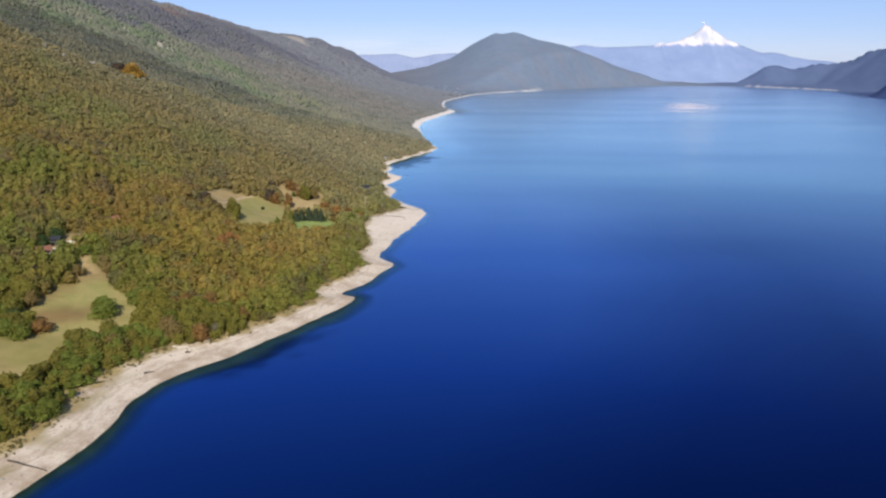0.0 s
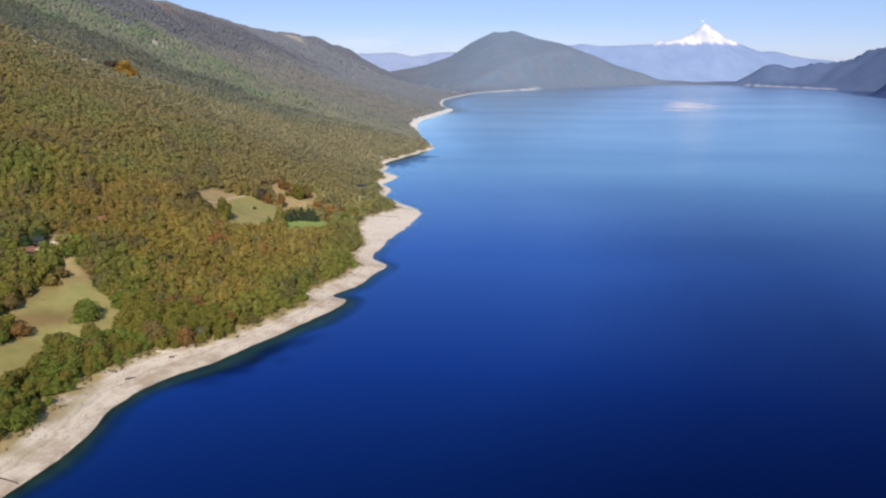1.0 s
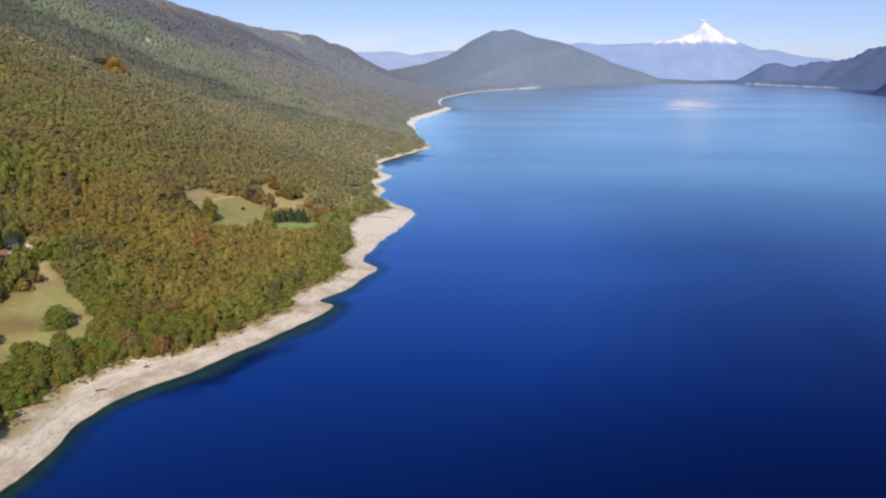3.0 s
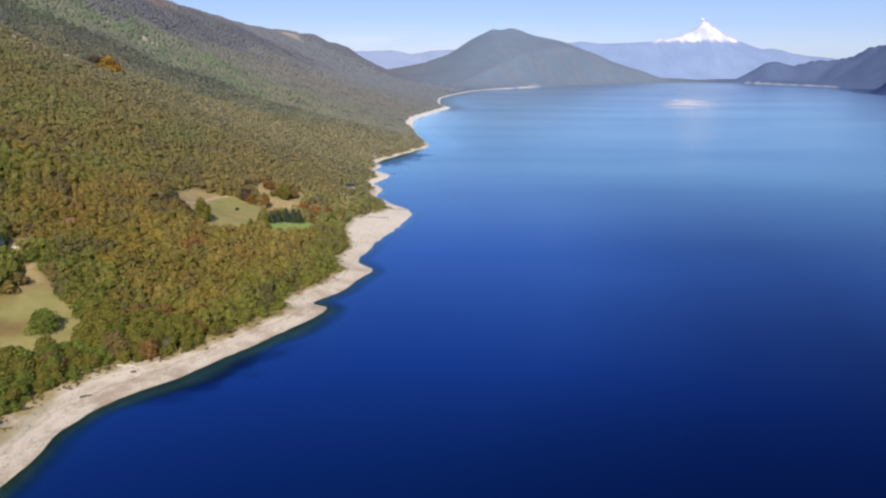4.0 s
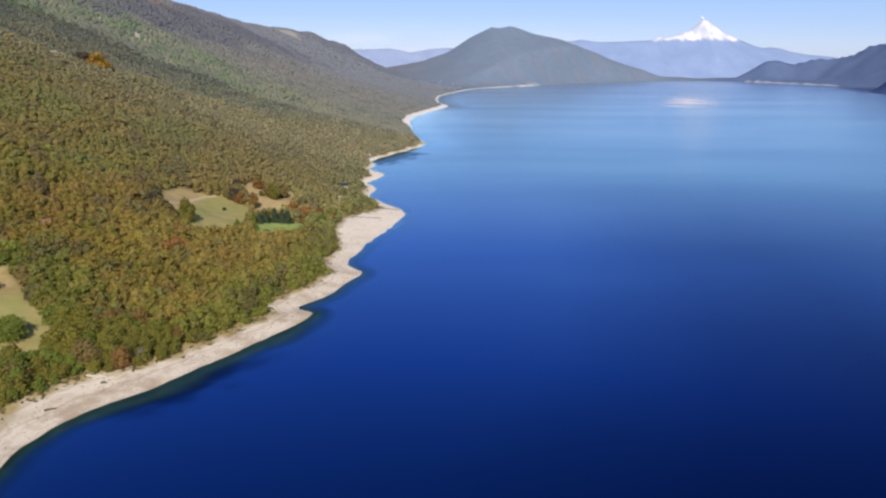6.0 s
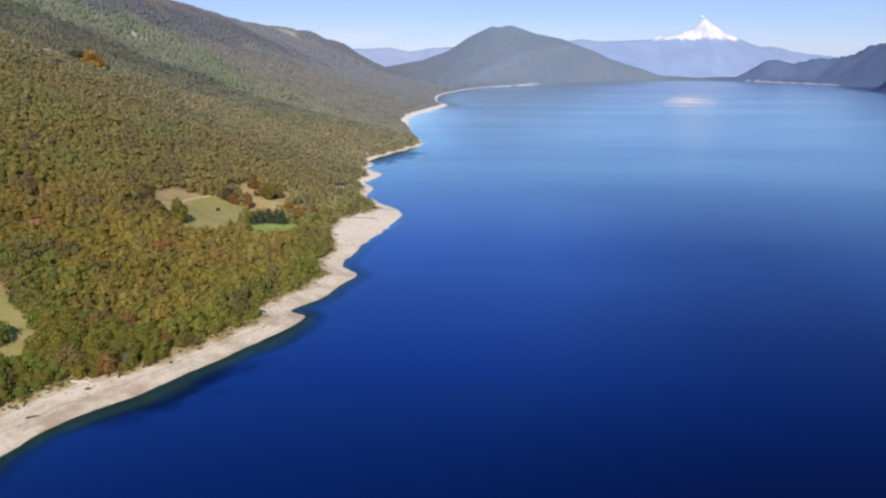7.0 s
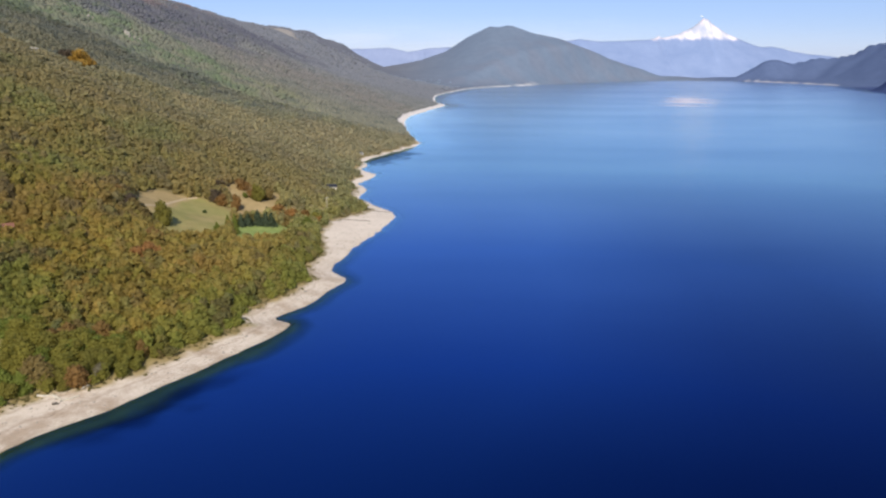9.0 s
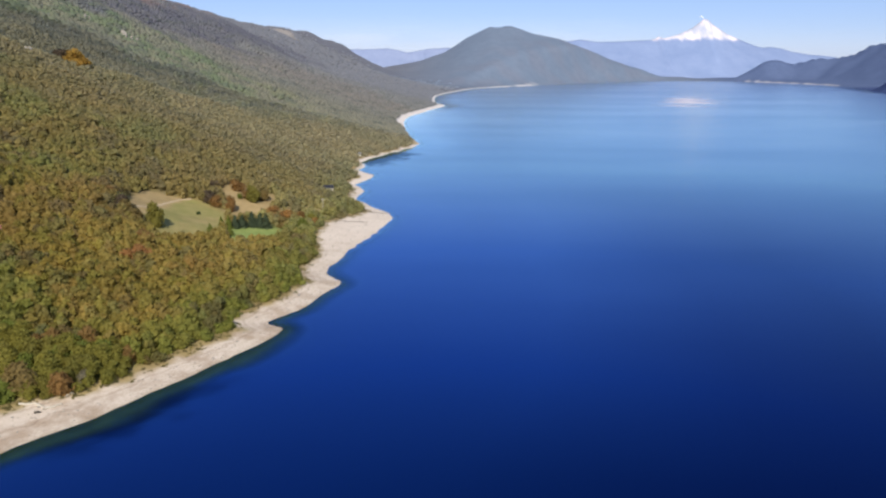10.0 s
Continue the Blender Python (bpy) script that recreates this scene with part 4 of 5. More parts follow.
xa, ya = scatter(-520, -20, 150, 640, 4.4, rng)
xb, yb = scatter(-820, -20, 640, 1060, 4.8, rng)
x, y = np.concatenate([xa, xb]), np.concatenate([ya, yb])
k = wooded(x, y) & ~((x > -330) & (y < 480) & (x > -0.72 * y - 25)) & (x > -0.72 * y - 40)
x, y = x[k], y[k]
for name, k, shapes in (("hillside_forest", y < 640, MID_SHAPES), ("spur_forest", y >= 640, UPPER_SHAPES)):
    grow(name, x[k], y[k], rng.uniform(7.4, 10.2, k.sum()) * np.where(y[k] < 640, 1.0, 0.75), rng.uniform(6.8, 9.2, k.sum()), shapes, rng, "dense olive and russet autumn woods on the %s" % ("hillside" if y[k].min() < 600 else "upper spur"), 0.22, smooth=True)

x1, y1 = scatter(-780, 40, 1060, 2500, 6.3, rng)
x2, y2 = scatter(-1000, -150, -300, 1060, 13.0, rng)
k2 = x2 <= -0.72 * y2 - 40
x, y = np.concatenate([x1, x2[k2]]), np.concatenate([y1, y2[k2]])
k = wooded(x, y, 4.0)
x, y = x[k], y[k]
grow("valley_forest", x, y, rng.uniform(2.8, 4.6, len(x)) * np.where(y < 1060, 1.4, 1.0), rng.uniform(5.5, 9.0, len(x)) * np.where(y < 1060, 1.8, 1.0), FAR_SHAPES, rng, "hazy grey-green and brown woods on the far slopes", 0.05, smooth=True)
x, y = scatter(-760, 120, 2480, 3500, 9.0, rng)
k = wooded(np.minimum(x, 90), y, 4.0) & (signed_distance(SHORE, x, y) > 25) & (rng.uniform(size=len(x)) < smoothstep(3150, 2600, y + 0.8 * np.clip(x, 0, None)) * smoothstep(115, -120, x))
x, y = x[k], y[k]
grow("distant_forest", x, y, rng.uniform(3.5, 5, len(x)), rng.uniform(9, 13, len(x)), FAR_SHAPES, rng, "blue-grey woods towards the lake's far end", 0.05, smooth=True)


def tree_kind(tone, seed, conifer=False, label="", name="tree", full=False):
    r = np.random.RandomState(seed)
    v, f, s = crown_shape(r, 8, 260, True, 0.105) if conifer else crown_shape(r, 6, 1500, False, 0.085, 0.20, True) if full else crown_shape(r, 5, 620, False, 0.125, 0.26, True)
    t = np.ones((len(v), 4))
    t[:, :3] = 1.72 * np.array(TONES[tone]) * s[:, None]
    v = v * (9.0, 9.0, 8.5) - (0, 0, 0.9)
    tree = empty(name, 0, 0, -60)
    trunk, crown = new("trunk", trunk_mesh(r, "trunk")), new("crown", mesh_from("crown", v, f, FOLIAGE, [("tint", t)]))
    trunk.parent = crown.parent = tree
    return tagged(tree, label or "%s broadleaf tree with a rounded crown" % tone, "tree", "trees of the shore wood")


SINGLE_TONES = ["green", "bright green", "olive", "yellow-green", "olive", "rust-brown", "dull brown", "grey-green", "dark green", "green", "bright green", "bright green"]
KINDS = [tree_kind(tone, 100 + i) for i, tone in enumerate(SINGLE_TONES)]
SHADES = np.array([tuple(TONES[t]) for t in SINGLE_TONES])
want = tree_tone(SX, SY, rng) / 1.72
SZ = ground_height(SX, SY)
EDGE = smoothstep(0, 14, signed_distance(SHORE, SX, SY) - beach_width(SY))
unused = set(range(len(KINDS)))
for i in range(len(SX)):
    miss = ((SHADES - want[i]) ** 2).sum(1) ** 0.5 + rng.uniform(0, 0.035, len(SHADES))
    j = int(miss.argmin())
    s = rng.uniform(0.75, 1.2) * (0.5 + 0.5 * EDGE[i])
    m = pose(SX[i], SY[i], SZ[i], 0, 0, rng.uniform(0, 360)) @ Matrix.Diagonal((s * rng.uniform(0.9, 1.15), s * rng.uniform(0.9, 1.15), s, 1))
    if j in unused:
        unused.discard(j)
        KINDS[j].matrix_world = pose(SX[i], SY[i], SZ[i])
    else:
        copy_thing(KINDS[j], m)
for j in unused:
    for o in (*KINDS[j].children, KINDS[j]):
        bpy.data.objects.remove(o)

# ---- single trees and bushes in the clearings ----
def gz(x, y):
    return float(ground_height(np.array([x]), np.array([y]))[0])


def place_tree(tone, x, y, high, wide, label, conifer=False, name="tree", group="trees of the clearings", seed=1):
    tree = tree_kind(tone, 500 + seed, conifer, label, name, "bush" in label)
    tree["group"] = group
    tree.matrix_world = pose(x, y, gz(x, y), 0, 0, 37 * seed) @ Matrix.Diagonal((wide / 8.0, wide / 8.0, high / 7.6, 1))
    return tree


TONES["golden"] = (0.245, 0.152, 0.036)
TONES["orange"] = (0.25, 0.138, 0.050)
TONES["grey-pink"] = (0.130, 0.112, 0.075)
TONES["purple-brown"] = (0.075, 0.056, 0.040)
TONES["rust-red"] = (0.235, 0.120, 0.046)
TONES["russet"] = (0.165, 0.096, 0.036)
TONES["blue-green"] = (0.045, 0.058, 0.034)
for i, (tone, x, y, high, wide, label) in enumerate([
        ("bright green", -152, 288, 8.6, 12.5, "round bright green bush alone in the pasture"),
        ("olive", -158, 294, 3.2, 5.0, "small olive bush beside the pasture's round bush"),
        ("olive", -174, 262, 6.5, 10.0, "broad olive tree at the edge of the dry field"),
        ("russet", -168, 267, 6.0, 9.0, "rust-brown tree between the two fields"),
        ("dark green", -181, 270, 7.0, 9.0, "dark green tree beside the dry field"),
        ("dull brown", -177, 317, 6.0, 7.5, "brown tree beside the narrow dry strip"),
        ("dark green", -134, 497, 2.2, 3.0, "small dark shrub alone in the upper field"),
        ("olive", -139, 446, 15.0, 11.0, "tall olive tree at the upper field's corner"),
        ("dull brown", -149, 436, 9.0, 13.0, "broad brown tree at the edge of the upper field"),
        ("grey-green", -163, 456, 9.0, 10.0, "grey-green tree above the upper field's corner"),
        ("russet", -172, 462, 8.0, 9.0, "russet tree at the edge of the dry top field"),
        ("rust-red", -129, 388, 9.0, 12.0, "rust-red tree standing out of the shore wood"),
        ("rust-red", -126, 394, 9.5, 11.0, "rust-red tree beside another in the shore wood"),
        ("russet", -131, 412, 10.0, 11.0, "russet tree behind the rust-red ones in the shore wood"),
        ("dull brown", -119, 279, 9.5, 12.0, "big brown tree above the near beach"),
        ("russet", -107, 279, 8.0, 9.0, "orange-brown tree above the near beach"),
        ("grey-pink", -102, 285, 6.0, 6.0, "bare grey-pink tree at the top of the beach"),
        ("dull brown", -135, 262, 8.5, 10.0, "brown tree among the green shore trees"),
        ("bright green", -144, 303, 7.5, 10.0, "bright green tree by the pasture"),
        ("bright green", -139, 309, 7.0, 9.5, "bright green tree at the pasture's corner"),
        ("dull brown", -182, 283, 7.0, 9.0, "dull brown tree by the lower fields"),
        ("purple-brown", -192, 306, 7.0, 11.0, "dark brown tree below the cottage"),
        ("purple-brown", -164, 455, 7.0, 9.0, "dark purple-brown tree in the upper woods"),
        ("purple-brown", -184, 494, 8.0, 10.0, "dark brown tree on the wooded slope"),
        ("bright green", -190.5, 329, 4.5, 8.0, "leafy green tree below the cottage yard"),
        ("dark green", -202, 346, 7.0, 8.0, "dark tree behind the shed"),
        ("bright green", -184, 337, 5.5, 8.5, "leafy green tree beside the yard track"),
        ("green", -186, 350, 6.0, 8.0, "green tree at the end of the yard track"),
        ("dark green", -204.5, 337, 7.0, 7.0, "dark tree between the cottage and the shed"),
        ("green", -136, 211, 6.0, 10.0, "broad green bush above the near beach"),
        ("russet", -117, 551, 7.0, 10.0, "russet tree behind the bare slope"),
        ("dull brown", -155, 447, 9.5, 11.0, "brown tree in the clump below the dry top field"),
        ("purple-brown", -161, 450, 9.0, 11.0, "dark brown tree in the clump below the dry top field"),
        ("russet", -130, 522, 8.5, 10.0, "russet tree at the far edge of the upper field"),
        ("olive", -113, 548, 12.0, 8.0, "olive tree on the bare slope by the orchard"),
        ("russet", -128, 562, 8.0, 12.0, "wide russet tree at the top of the bare slope"),
        ("dull brown", -107, 556, 8.0, 10.0, "brown tree at the edge of the bare slope"),
        ("green", -121, 545, 4.0, 4.0, "small green tree alone on the bare slope"),
        ("purple-brown", -140, 548, 8.0, 11.0, "dark brown tree behind the bare slope"),
        ("orange", -66, 517, 4.5, 10.0, "low orange bush above the wide beach"),
        ("russet", -76, 528, 5.0, 9.0, "rusty bush in the old orchard"),
        ("purple-brown", -136, 527, 9.0, 9.0, "dark brown tree on the bare slope"),
        ("russet", -119.5, 518.5, 12.0, 7.5, "upright russet tree on the bare slope"),
        ("olive", -110, 543, 11.5, 9.0, "broad olive tree on the bare slope"),
        ("orange", -92, 521, 9.0, 13.0, "low orange autumn bush near the lawn"),
        ("orange", -84, 526, 5.5, 9.0, "russet bush beside the orange one"),
        ("dull brown", -81, 500, 7.5, 8.0, "brown tree at the lawn's far corner"),
        ("green", -70, 502, 7.0, 8.5, "rounded green tree above the wide beach"),
        ("yellow-green", -66, 520, 6.0, 10.0, "yellow-green tree above the wide beach"),
        ("golden", -344, 772, 17.0, 24.0, "golden orange tree standing out on the spur"),
        ("golden", -338, 780, 15.0, 19.0, "smaller golden orange tree on the spur"),
        ("purple-brown", -357, 782, 15.0, 13.0, "dark purple-brown tree beside the golden ones"),
        ("purple-brown", -366, 790, 14.0, 14.0, "dark bare-looking tree on the spur's crest")]):
    place_tree(tone, x, y, high, wide, label, seed=i)
for i, (x, y, high, wide) in enumerate([(-104, 489, 7.5, 7.0), (-99, 493, 9.0, 8.0), (-94.5, 495, 8.5, 8.0), (-90.5, 495, 8.5, 7.5), (-107, 484, 7.5, 6.0), (-113, 476, 7.0, 5.0), (-110, 481, 7.5, 5.0), (-115, 462, 5.0, 5.0), (-112, 455, 5.5, 5.0), (-108, 460, 5.0, 4.5), (-105, 466, 5.0, 5.0)]):
    place_tree("blue-green" if i < 5 else "green", x, y, high, wide, "dark blue-green conifer in the row beside the lawn" if i < 5 else "young green conifer beside the upper field", True, "conifer", "conifers by the lawn", 40 + i)


# ---- low scrub along the top of the beach ----
x, y = scatter(-160, -10, 165, 1000, 1.7, rng)
d = signed_distance(SHORE, x, y) - beach_width(y)
k = (d > -4 - 3 * (y < 245)) & (d < 3.5) & (rng.uniform(size=len(x)) < 0.8 * smoothstep(-2.5, 1.0, d + 2.0 * waves(x, y, 11, 71))) & (clearings(x, y)[0] < 0.3)
x, y = x[k], y[k]
SCRUB_SHAPES = [crown_shape(rng, 2, 14, leaf=0.4, low=0.15) for _ in range(5)]
grow("beach_scrub", x, y, rng.uniform(0.7, 2.0, len(x)), rng.uniform(1.8, 3.6, len(x)), SCRUB_SHAPES, rng, "low brown and green scrub along the top of the beach", 0.32, (0.21, 0.165, 0.085))

# ---- stones on the beach ----
x, y = scatter(-160, 0, 160, 640, 1.5, rng)
d = signed_distance(SHORE, x, y)
k = (d > 1.2) & (d < beach_width(y)) & (rng.uniform(size=len(x)) < 0.10 + 0.3 * smoothstep(0.2, 0.9, waves(x, y, 9, 73)))
x, y = x[k], y[k]
n = len(x)
size = rng.uniform(0.12, 0.42, n) * np.where(rng.uniform(size=n) < 0.06, 2.2, 1)
sv, st = ICO1
v = sv[None] * size[:, None, None] * rng.uniform(0.6, 1.2, (n, len(sv), 1)) * np.array([1.2, 1.0, 0.6]) + np.stack([x, y, ground_height(x, y) + 0.05], 1)[:, None]
tagged(new("beach_stones", mesh_from("beach_stones", v.reshape(-1, 3), (st[None] + (np.arange(n) * len(sv))[:, None, None]).reshape(-1, 3), ROCK)), "scattered grey stones and pebbles on the beach", "stones", kind="stuff")


# ---- driftwood ----
def log(name, a, b, thick, mat, label, seed):
    """A fallen trunk lying on the ground, slightly bent, with broken branch stubs."""
    r = np.random.RandomState(seed)
    bm = bmesh.new()
    a, b = np.array(a, float), np.array(b, float)
    side = np.array([-(b - a)[1], (b - a)[0]]) / np.linalg.norm(b - a)
    pts = []
    for k in np.linspace(0, 1, 6):
        p = a + (b - a) * k + side * r.uniform(-0.25, 0.25)
        pts.append(Vector((p[0], p[1], gz(*p) + thick * 0.7)))
    for k in range(5):
        add_rod(bm, pts[k], pts[k + 1], thick * (1 - 0.11 * k), thick * (1 - 0.11 * (k + 1)), 8)
    ob = tagged(part(name, bm, mat), label, "log", "driftwood logs")
    for k in range(3):
        q = pts[1 + k]
        sm = bmesh.new()
        add_rod(sm, q, q + Vector((r.uniform(-0.8, 0.8), r.uniform(-0.8, 0.8), r.uniform(0.3, 0.9))), thick * 0.35, thick * 0.15, 5)
        part("branch_stub", sm, mat, ob)
    return ob


log("driftwood_log", (-116.2, 271.4), (-111.6, 273.2), 0.42, PALE_WOOD, "bleached driftwood log at the top of the beach", 1)
log("driftwood_log", (-111.2, 272.6), (-106.8, 270.2), 0.46, PALE_WOOD, "short bleached log beside longer driftwood", 2)
log("driftwood_log", (-106.6, 270.4), (-103.2, 273.2), 0.46, PALE_WOOD, "bleached trunk under the trees' edge", 3)
log("driftwood_log", (-104.6, 277.4), (-101.0, 281.0), 0.42, PALE_WOOD, "pale log at the foot of the scrub", 4)
log("dark_log", (-118.6, 248.2), (-115.4, 250.0), 0.38, DARK_WOOD, "dark stranded log in the middle of the beach", 5)
log("dark_log", (-109.0, 267.6), (-107.2, 268.4), 0.42, DARK_WOOD, "short dark stump lying on the sand", 6)
log("dark_log", (-134.0, 186.0), (-120.0, 182.0), 0.32, DARK_WOOD, "long dark trunk lying across the beach to the water", 7)
log("fallen_trunk", (-130.0, 290.0), (-127.5, 294.5), 0.4, PALE_WOOD, "pale dead trunk in a gap of the wood", 8)
log("fallen_trunk", (-114.0, 288.0), (-109.5, 290.5), 0.4, PALE_WOOD, "pale fallen trunk among the shore trees", 9)


def drift_line(a, b, label, seed):
    """A line of dark twigs and weed left on the sand."""
    r = np.random.RandomState(seed)
    bm = bmesh.new()
    for k in np.linspace(0, 1, 70):
        x, y = a[0] + (b[0] - a[0]) * k + r.normal(0, 0.25), a[1] + (b[1] - a[1]) * k + r.normal(0, 0.45)
        t = r.uniform(-0.6, 0.6)
        z = gz(x, y) + 0.08
        add_rod(bm, (x, y, z), (x + 0.9 * math.cos(t), y + 0.9 * math.sin(t), z + 0.06), 0.13, 0.06, 5)
    return tagged(part("drift_line", bm, DARK_WOOD), label, "drift line", kind="stuff")


drift_line((-42, 567), (-20, 566.5), "dark line of twigs across the wide beach", 1)
drift_line((-52, 532), (-31, 534), "thin line of twigs and weed on the sand", 2)


# ---- buildings ----
def house(name, x, y, turn, wide, deep, tall, rise, wall_mat, roof_mat, label, windows):
    """A small gabled house: four walls, two roof slopes, a door, windows with panes."""
    top = empty(name, x, y, gz(x, y) - 0.3, turn)
    hw, hd, t = wide / 2, deep / 2, 0.16
    for x0, y0, x1, y1 in ((-hw, -hd, hw, -hd + t), (-hw, hd - t, hw, hd), (-hw, -hd + t, -hw + t, hd - t), (hw - t, -hd + t, hw, hd - t)):
        part("wall", add_box(bmesh.new(), x0, y0, -0.6, x1, y1, tall + 0.3), wall_mat, top)
    for s in (-1, 1):  # gable ends
        bm = bmesh.new()
        loop = [bm.verts.new((s * hw, yy, zz)) for yy, zz in ((-hd, tall + 0.3), (hd, tall + 0.3), (0, tall + 0.3 + rise))]
        back = [bm.verts.new((s * (hw - t), v.co.y, v.co.z)) for v in loop]
        bm.faces.new(loop), bm.faces.new(back[::-1])
        for k in range(3):
            bm.faces.new((loop[k], back[k], back[(k + 1) % 3], loop[(k + 1) % 3]))
        bmesh.ops.recalc_face_normals(bm, faces=bm.faces)
        part("gable", bm, wall_mat, top)
    for s in (-1, 1):  # roof slopes with overhang and standing seams
        bm = bmesh.new()
        a, b = Vector((0, 0, tall + 0.36 + rise)), Vector((0, s * (hd + 0.5), tall + 0.36 - 0.5 * rise / hd))
        n = Vector((0, s * rise, hd)).normalized() * 0.1
        lower = [(-hw - 0.4, a), (hw + 0.4, a), (hw + 0.4, b), (-hw - 0.4, b)]
        under = [bm.verts.new((u, p.y, p.z)) for u, p in lower]
        over = [bm.verts.new((u, p.y + n.y, p.z + n.z)) for u, p in lower]
        bm.faces.new(under), bm.faces.new(over[::-1])
        for k in range(4):
            bm.faces.new((under[k], under[(k + 1) % 4], over[(k + 1) % 4], over[k]))
        for k in range(int(wide / 0.8) + 1):
            u = -hw + k * 0.8
            add_rod(bm, Vector((u, 0, a.z)) + n, Vector((u, b.y, b.z)) + n, 0.04, 0.04, 4)
        bmesh.ops.recalc_face_normals(bm, faces=bm.faces)
        part("roof_slope", bm, roof_mat, top)
    door = part("door", add_box(bmesh.new(), -0.45, -hd - 0.04, 0.3, 0.45, -hd + 0.02, 2.3, 0.01), DARK_WOOD, top, "dark wooden door")
    part("handle", add_box(bmesh.new(), 0.3, -hd - 0.09, 1.28, 0.36, -hd - 0.04, 1.36), GREY_ROOF, door)
    for u in windows:
        w = part("window", add_box(bmesh.new(), u - 0.55, -hd - 0.06, 1.1, u + 0.55, -hd + 0.02, 2.15, 0.02), WHITE_PAINT, top, "white window frame")
        for q in (-0.26, 0.26):
            part("pane", add_box(bmesh.new(), u + q - 0.22, -hd - 0.075, 1.18, u + q + 0.22, -hd - 0.05, 2.07), WINDOW_GLASS, w, "dark glass")
    return tagged(top, label, "house")


house("cottage", -200.5, 330.0, 38, 6.4, 4.8, 2.2, 1.8, PALE_WOOD, RED_ROOF, "small weathered cottage with a red sheet roof among trees", (-2.2, 2.2))
house("shed", -200.5, 342, 20, 4.2, 3.6, 3.0, 1.3, NAVY_ROOF, NAVY_ROOF, "dark shed with a navy blue roof beside the cottage", (-1.7,))
house("hut", -192.5, 389, 30, 4.6, 3.8, 2.2, 1.4, PALE_WOOD, RED_ROOF, "small bleached hut with a faded red roof in the woods", (1.4,))
house("lake_house", -73, 634, 10, 8.0, 5.0, 2.6, 1.8, PALE_WOOD, NAVY_ROOF, "low pale house with a dark roof in the shore wood", (-2.4, 2.4))
house("beach_hut", -74, 868, 0, 3.4, 3.0, 2.6, 0.9, WHITE_PAINT, GREY_ROOF, "tiny white hut at the head of the cove", (1.1,))


def water_tank(x, y):
    tank = empty("water_tank", x, y, gz(x, y))
    stand = part("stand", add_box(bmesh.new(), -0.9, -0.9, -0.2, 0.9, 0.9, 0.6, 0.03), DARK_WOOD, tank)
    bm = add_rod(bmesh.new(), (0, 0, 0.6), (0, 0, 2.2), 0.85, 0.85, 20)
    add_rod(bm, (0, 0, 2.2), (0, 0, 2.5), 0.85, 0.25, 20)
    part("barrel", bm, WHITE_PAINT, tank)
    part("lid", add_rod(bmesh.new(), (0, 0, 2.48), (0, 0, 2.6), 0.28, 0.28, 14), GREY_ROOF, tank)
    return tagged(tank, "white plastic water tank on a wooden stand", "water tank")


water_tank(-187.5, 354)
water_tank(-188.0, 391)


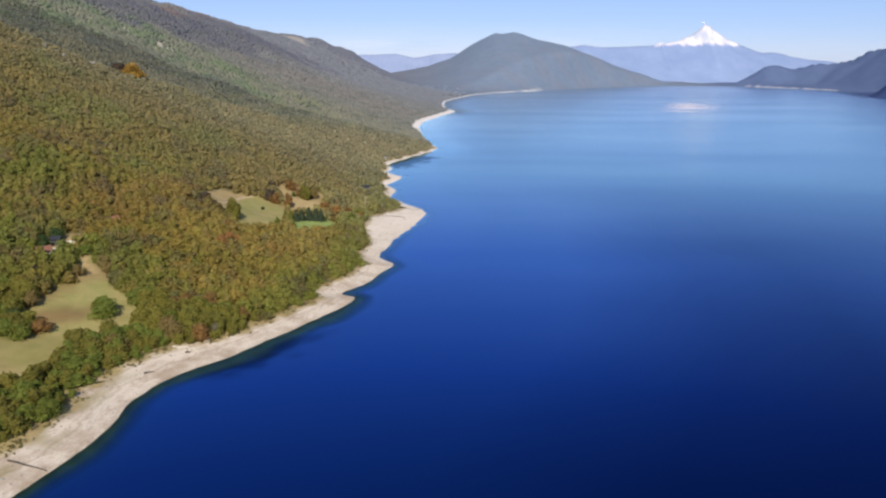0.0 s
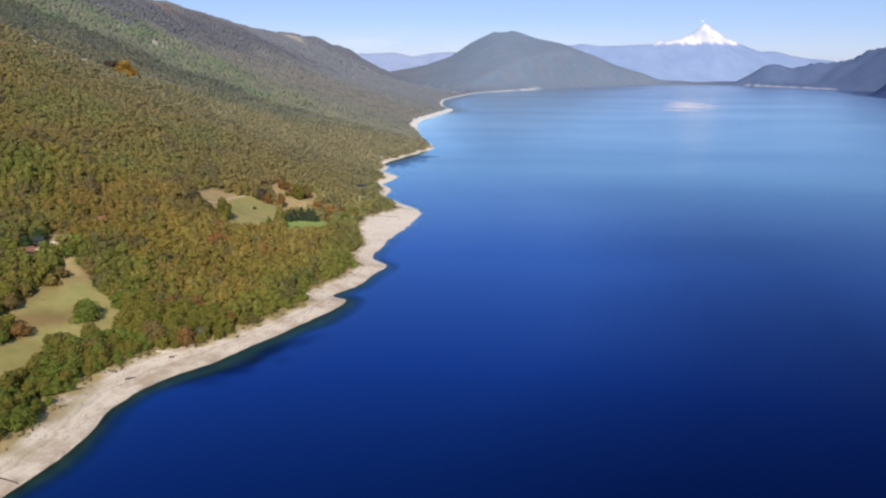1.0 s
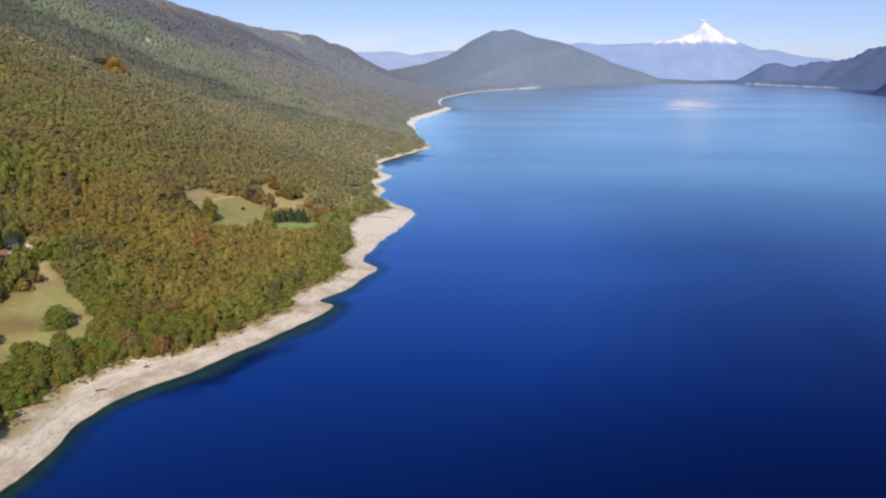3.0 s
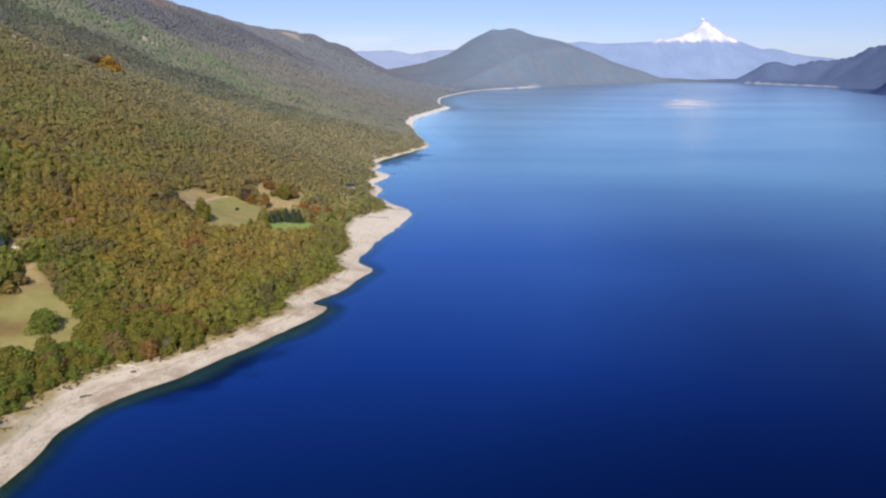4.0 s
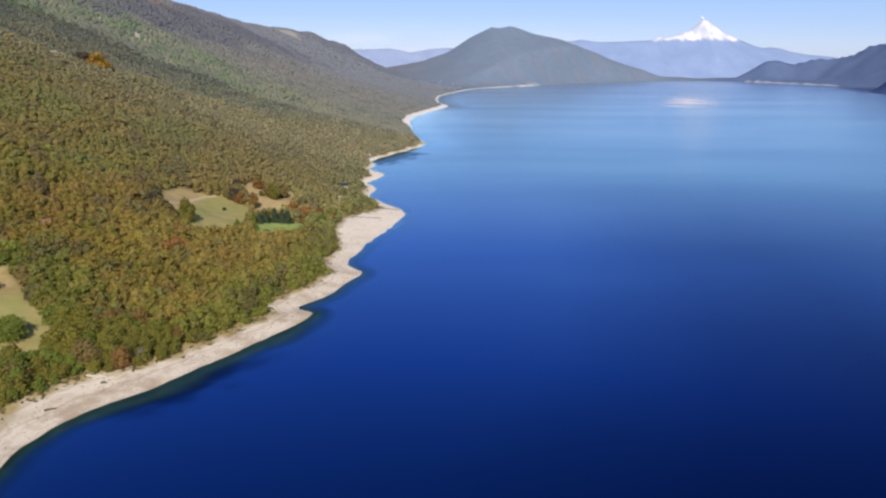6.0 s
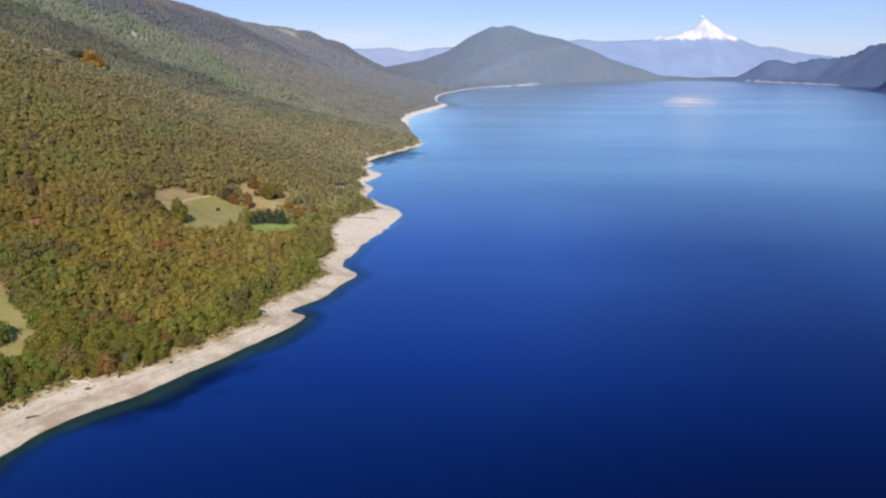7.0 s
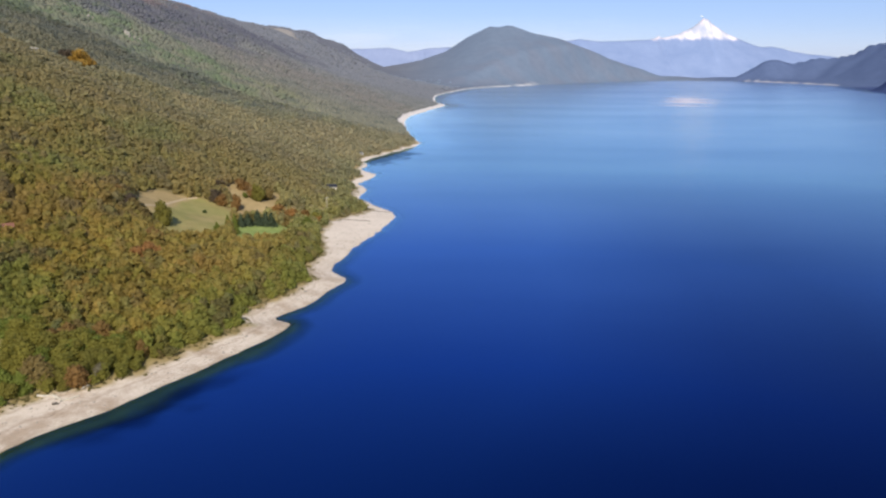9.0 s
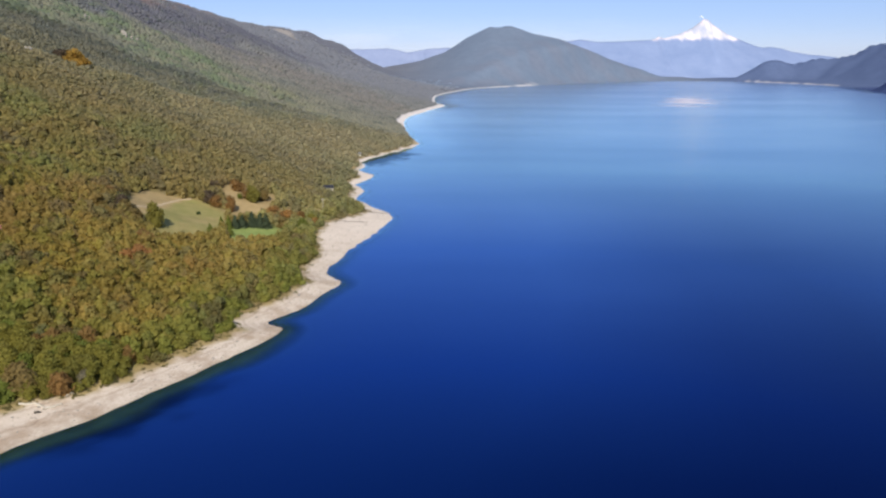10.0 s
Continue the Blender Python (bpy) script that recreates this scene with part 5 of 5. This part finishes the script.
def strip(name, line, wide, mat, label):
    """A gravel track draped over the ground."""
    p = np.array(line, float)
    s = np.linspace(0, len(p) - 1, len(p) * 6)
    q = np.stack([np.interp(s, np.arange(len(p)), p[:, k]) for k in (0, 1)], 1)
    t = np.gradient(q, axis=0)
    nrm = np.stack([-t[:, 1], t[:, 0]], 1) / np.linalg.norm(t, axis=1)[:, None]
    rows = []
    for k, lift in ((-0.55, -0.25), (-0.45, 0.10), (0.0, 0.16), (0.45, 0.10), (0.55, -0.25)):
        w = q + nrm * wide * (k + 0.06 * waves(q[:, 0], q[:, 1], 5, 81)[:, None])
        rows.append(np.stack([w[:, 0], w[:, 1], ground_height(w[:, 0], w[:, 1]) + lift], 1))
    v, m = np.concatenate(rows), len(q)
    f = [(r * m + c, r * m + c + 1, (r + 1) * m + c + 1, (r + 1) * m + c) for r in range(4) for c in range(m - 1)]
    return tagged(new(name, mesh_from(name, v, f, mat, (), True)), label, "track", kind="structure")


strip("road_yard", [(-198.5, 336), (-197.6, 340), (-196.2, 346), (-194.4, 353), (-190.5, 357)], 2.6, GRAVEL, "pale gravel yard track beside the cottage")
strip("road_field", [(-161, 464), (-157, 475), (-156.4, 488), (-156, 501), (-153.2, 519), (-148, 525)], 2.0, DUST, "pale track along the top of the field")


def utility_pole(x, y, high):
    pole = empty("utility_pole", x, y, gz(x, y))
    part("post", add_rod(bmesh.new(), (0, 0, -0.5), (0, 0, high), 0.2, 0.14, 10), PALE_WOOD, pole)
    part("crossarm", add_box(bmesh.new(), -1.1, -0.08, high - 0.7, 1.1, 0.08, high - 0.5, 0.01), PALE_WOOD, pole)
    for u in (-0.95, -0.4, 0.4, 0.95):
        part("insulator", add_rod(bmesh.new(), (u, 0, high - 0.5), (u, 0, high - 0.25), 0.07, 0.04, 8), WHITE_PAINT, pole)
    return tagged(pole, "pale wooden utility pole above the shore trees", "pole")


utility_pole(-64, 552, 9.0)


# ---- rocks on the mountain ----
def crag(seed):
    r = np.random.RandomState(seed)
    bm = bmesh.new()
    bmesh.ops.create_icosphere(bm, subdivisions=2, radius=1.0)
    for vert in bm.verts:
        vert.co = Vector((vert.co.x * 1.5, vert.co.y, vert.co.z * 1.9)) * r.uniform(0.75, 1.15)
    return part("crag", bm, ROCK)


for i, (x, y, s) in enumerate([(-469, 1173, 2.4), (-463, 1166, 3.0), (-457, 1157, 2.2), (-450, 1157, 2.4), (-446, 1166, 2.0), (-521, 1169, 2.0), (-517, 1173, 1.7), (-394, 702, 1.7), (-382, 702, 1.9), (-377, 704, 1.6), (-367, 731, 1.6), (-367.5, 737, 1.9), (-368, 743, 2.0), (-369, 750, 1.8)]):
    ob = tagged(crag(900 + i), "pale grey crag showing through the mountain woods", "rock", "crags of the mountain")
    ob.matrix_world = pose(x, y, gz(x, y) + 2.0, 0, 0, 50 * i) @ Matrix.Diagonal((s, s, s, 1))
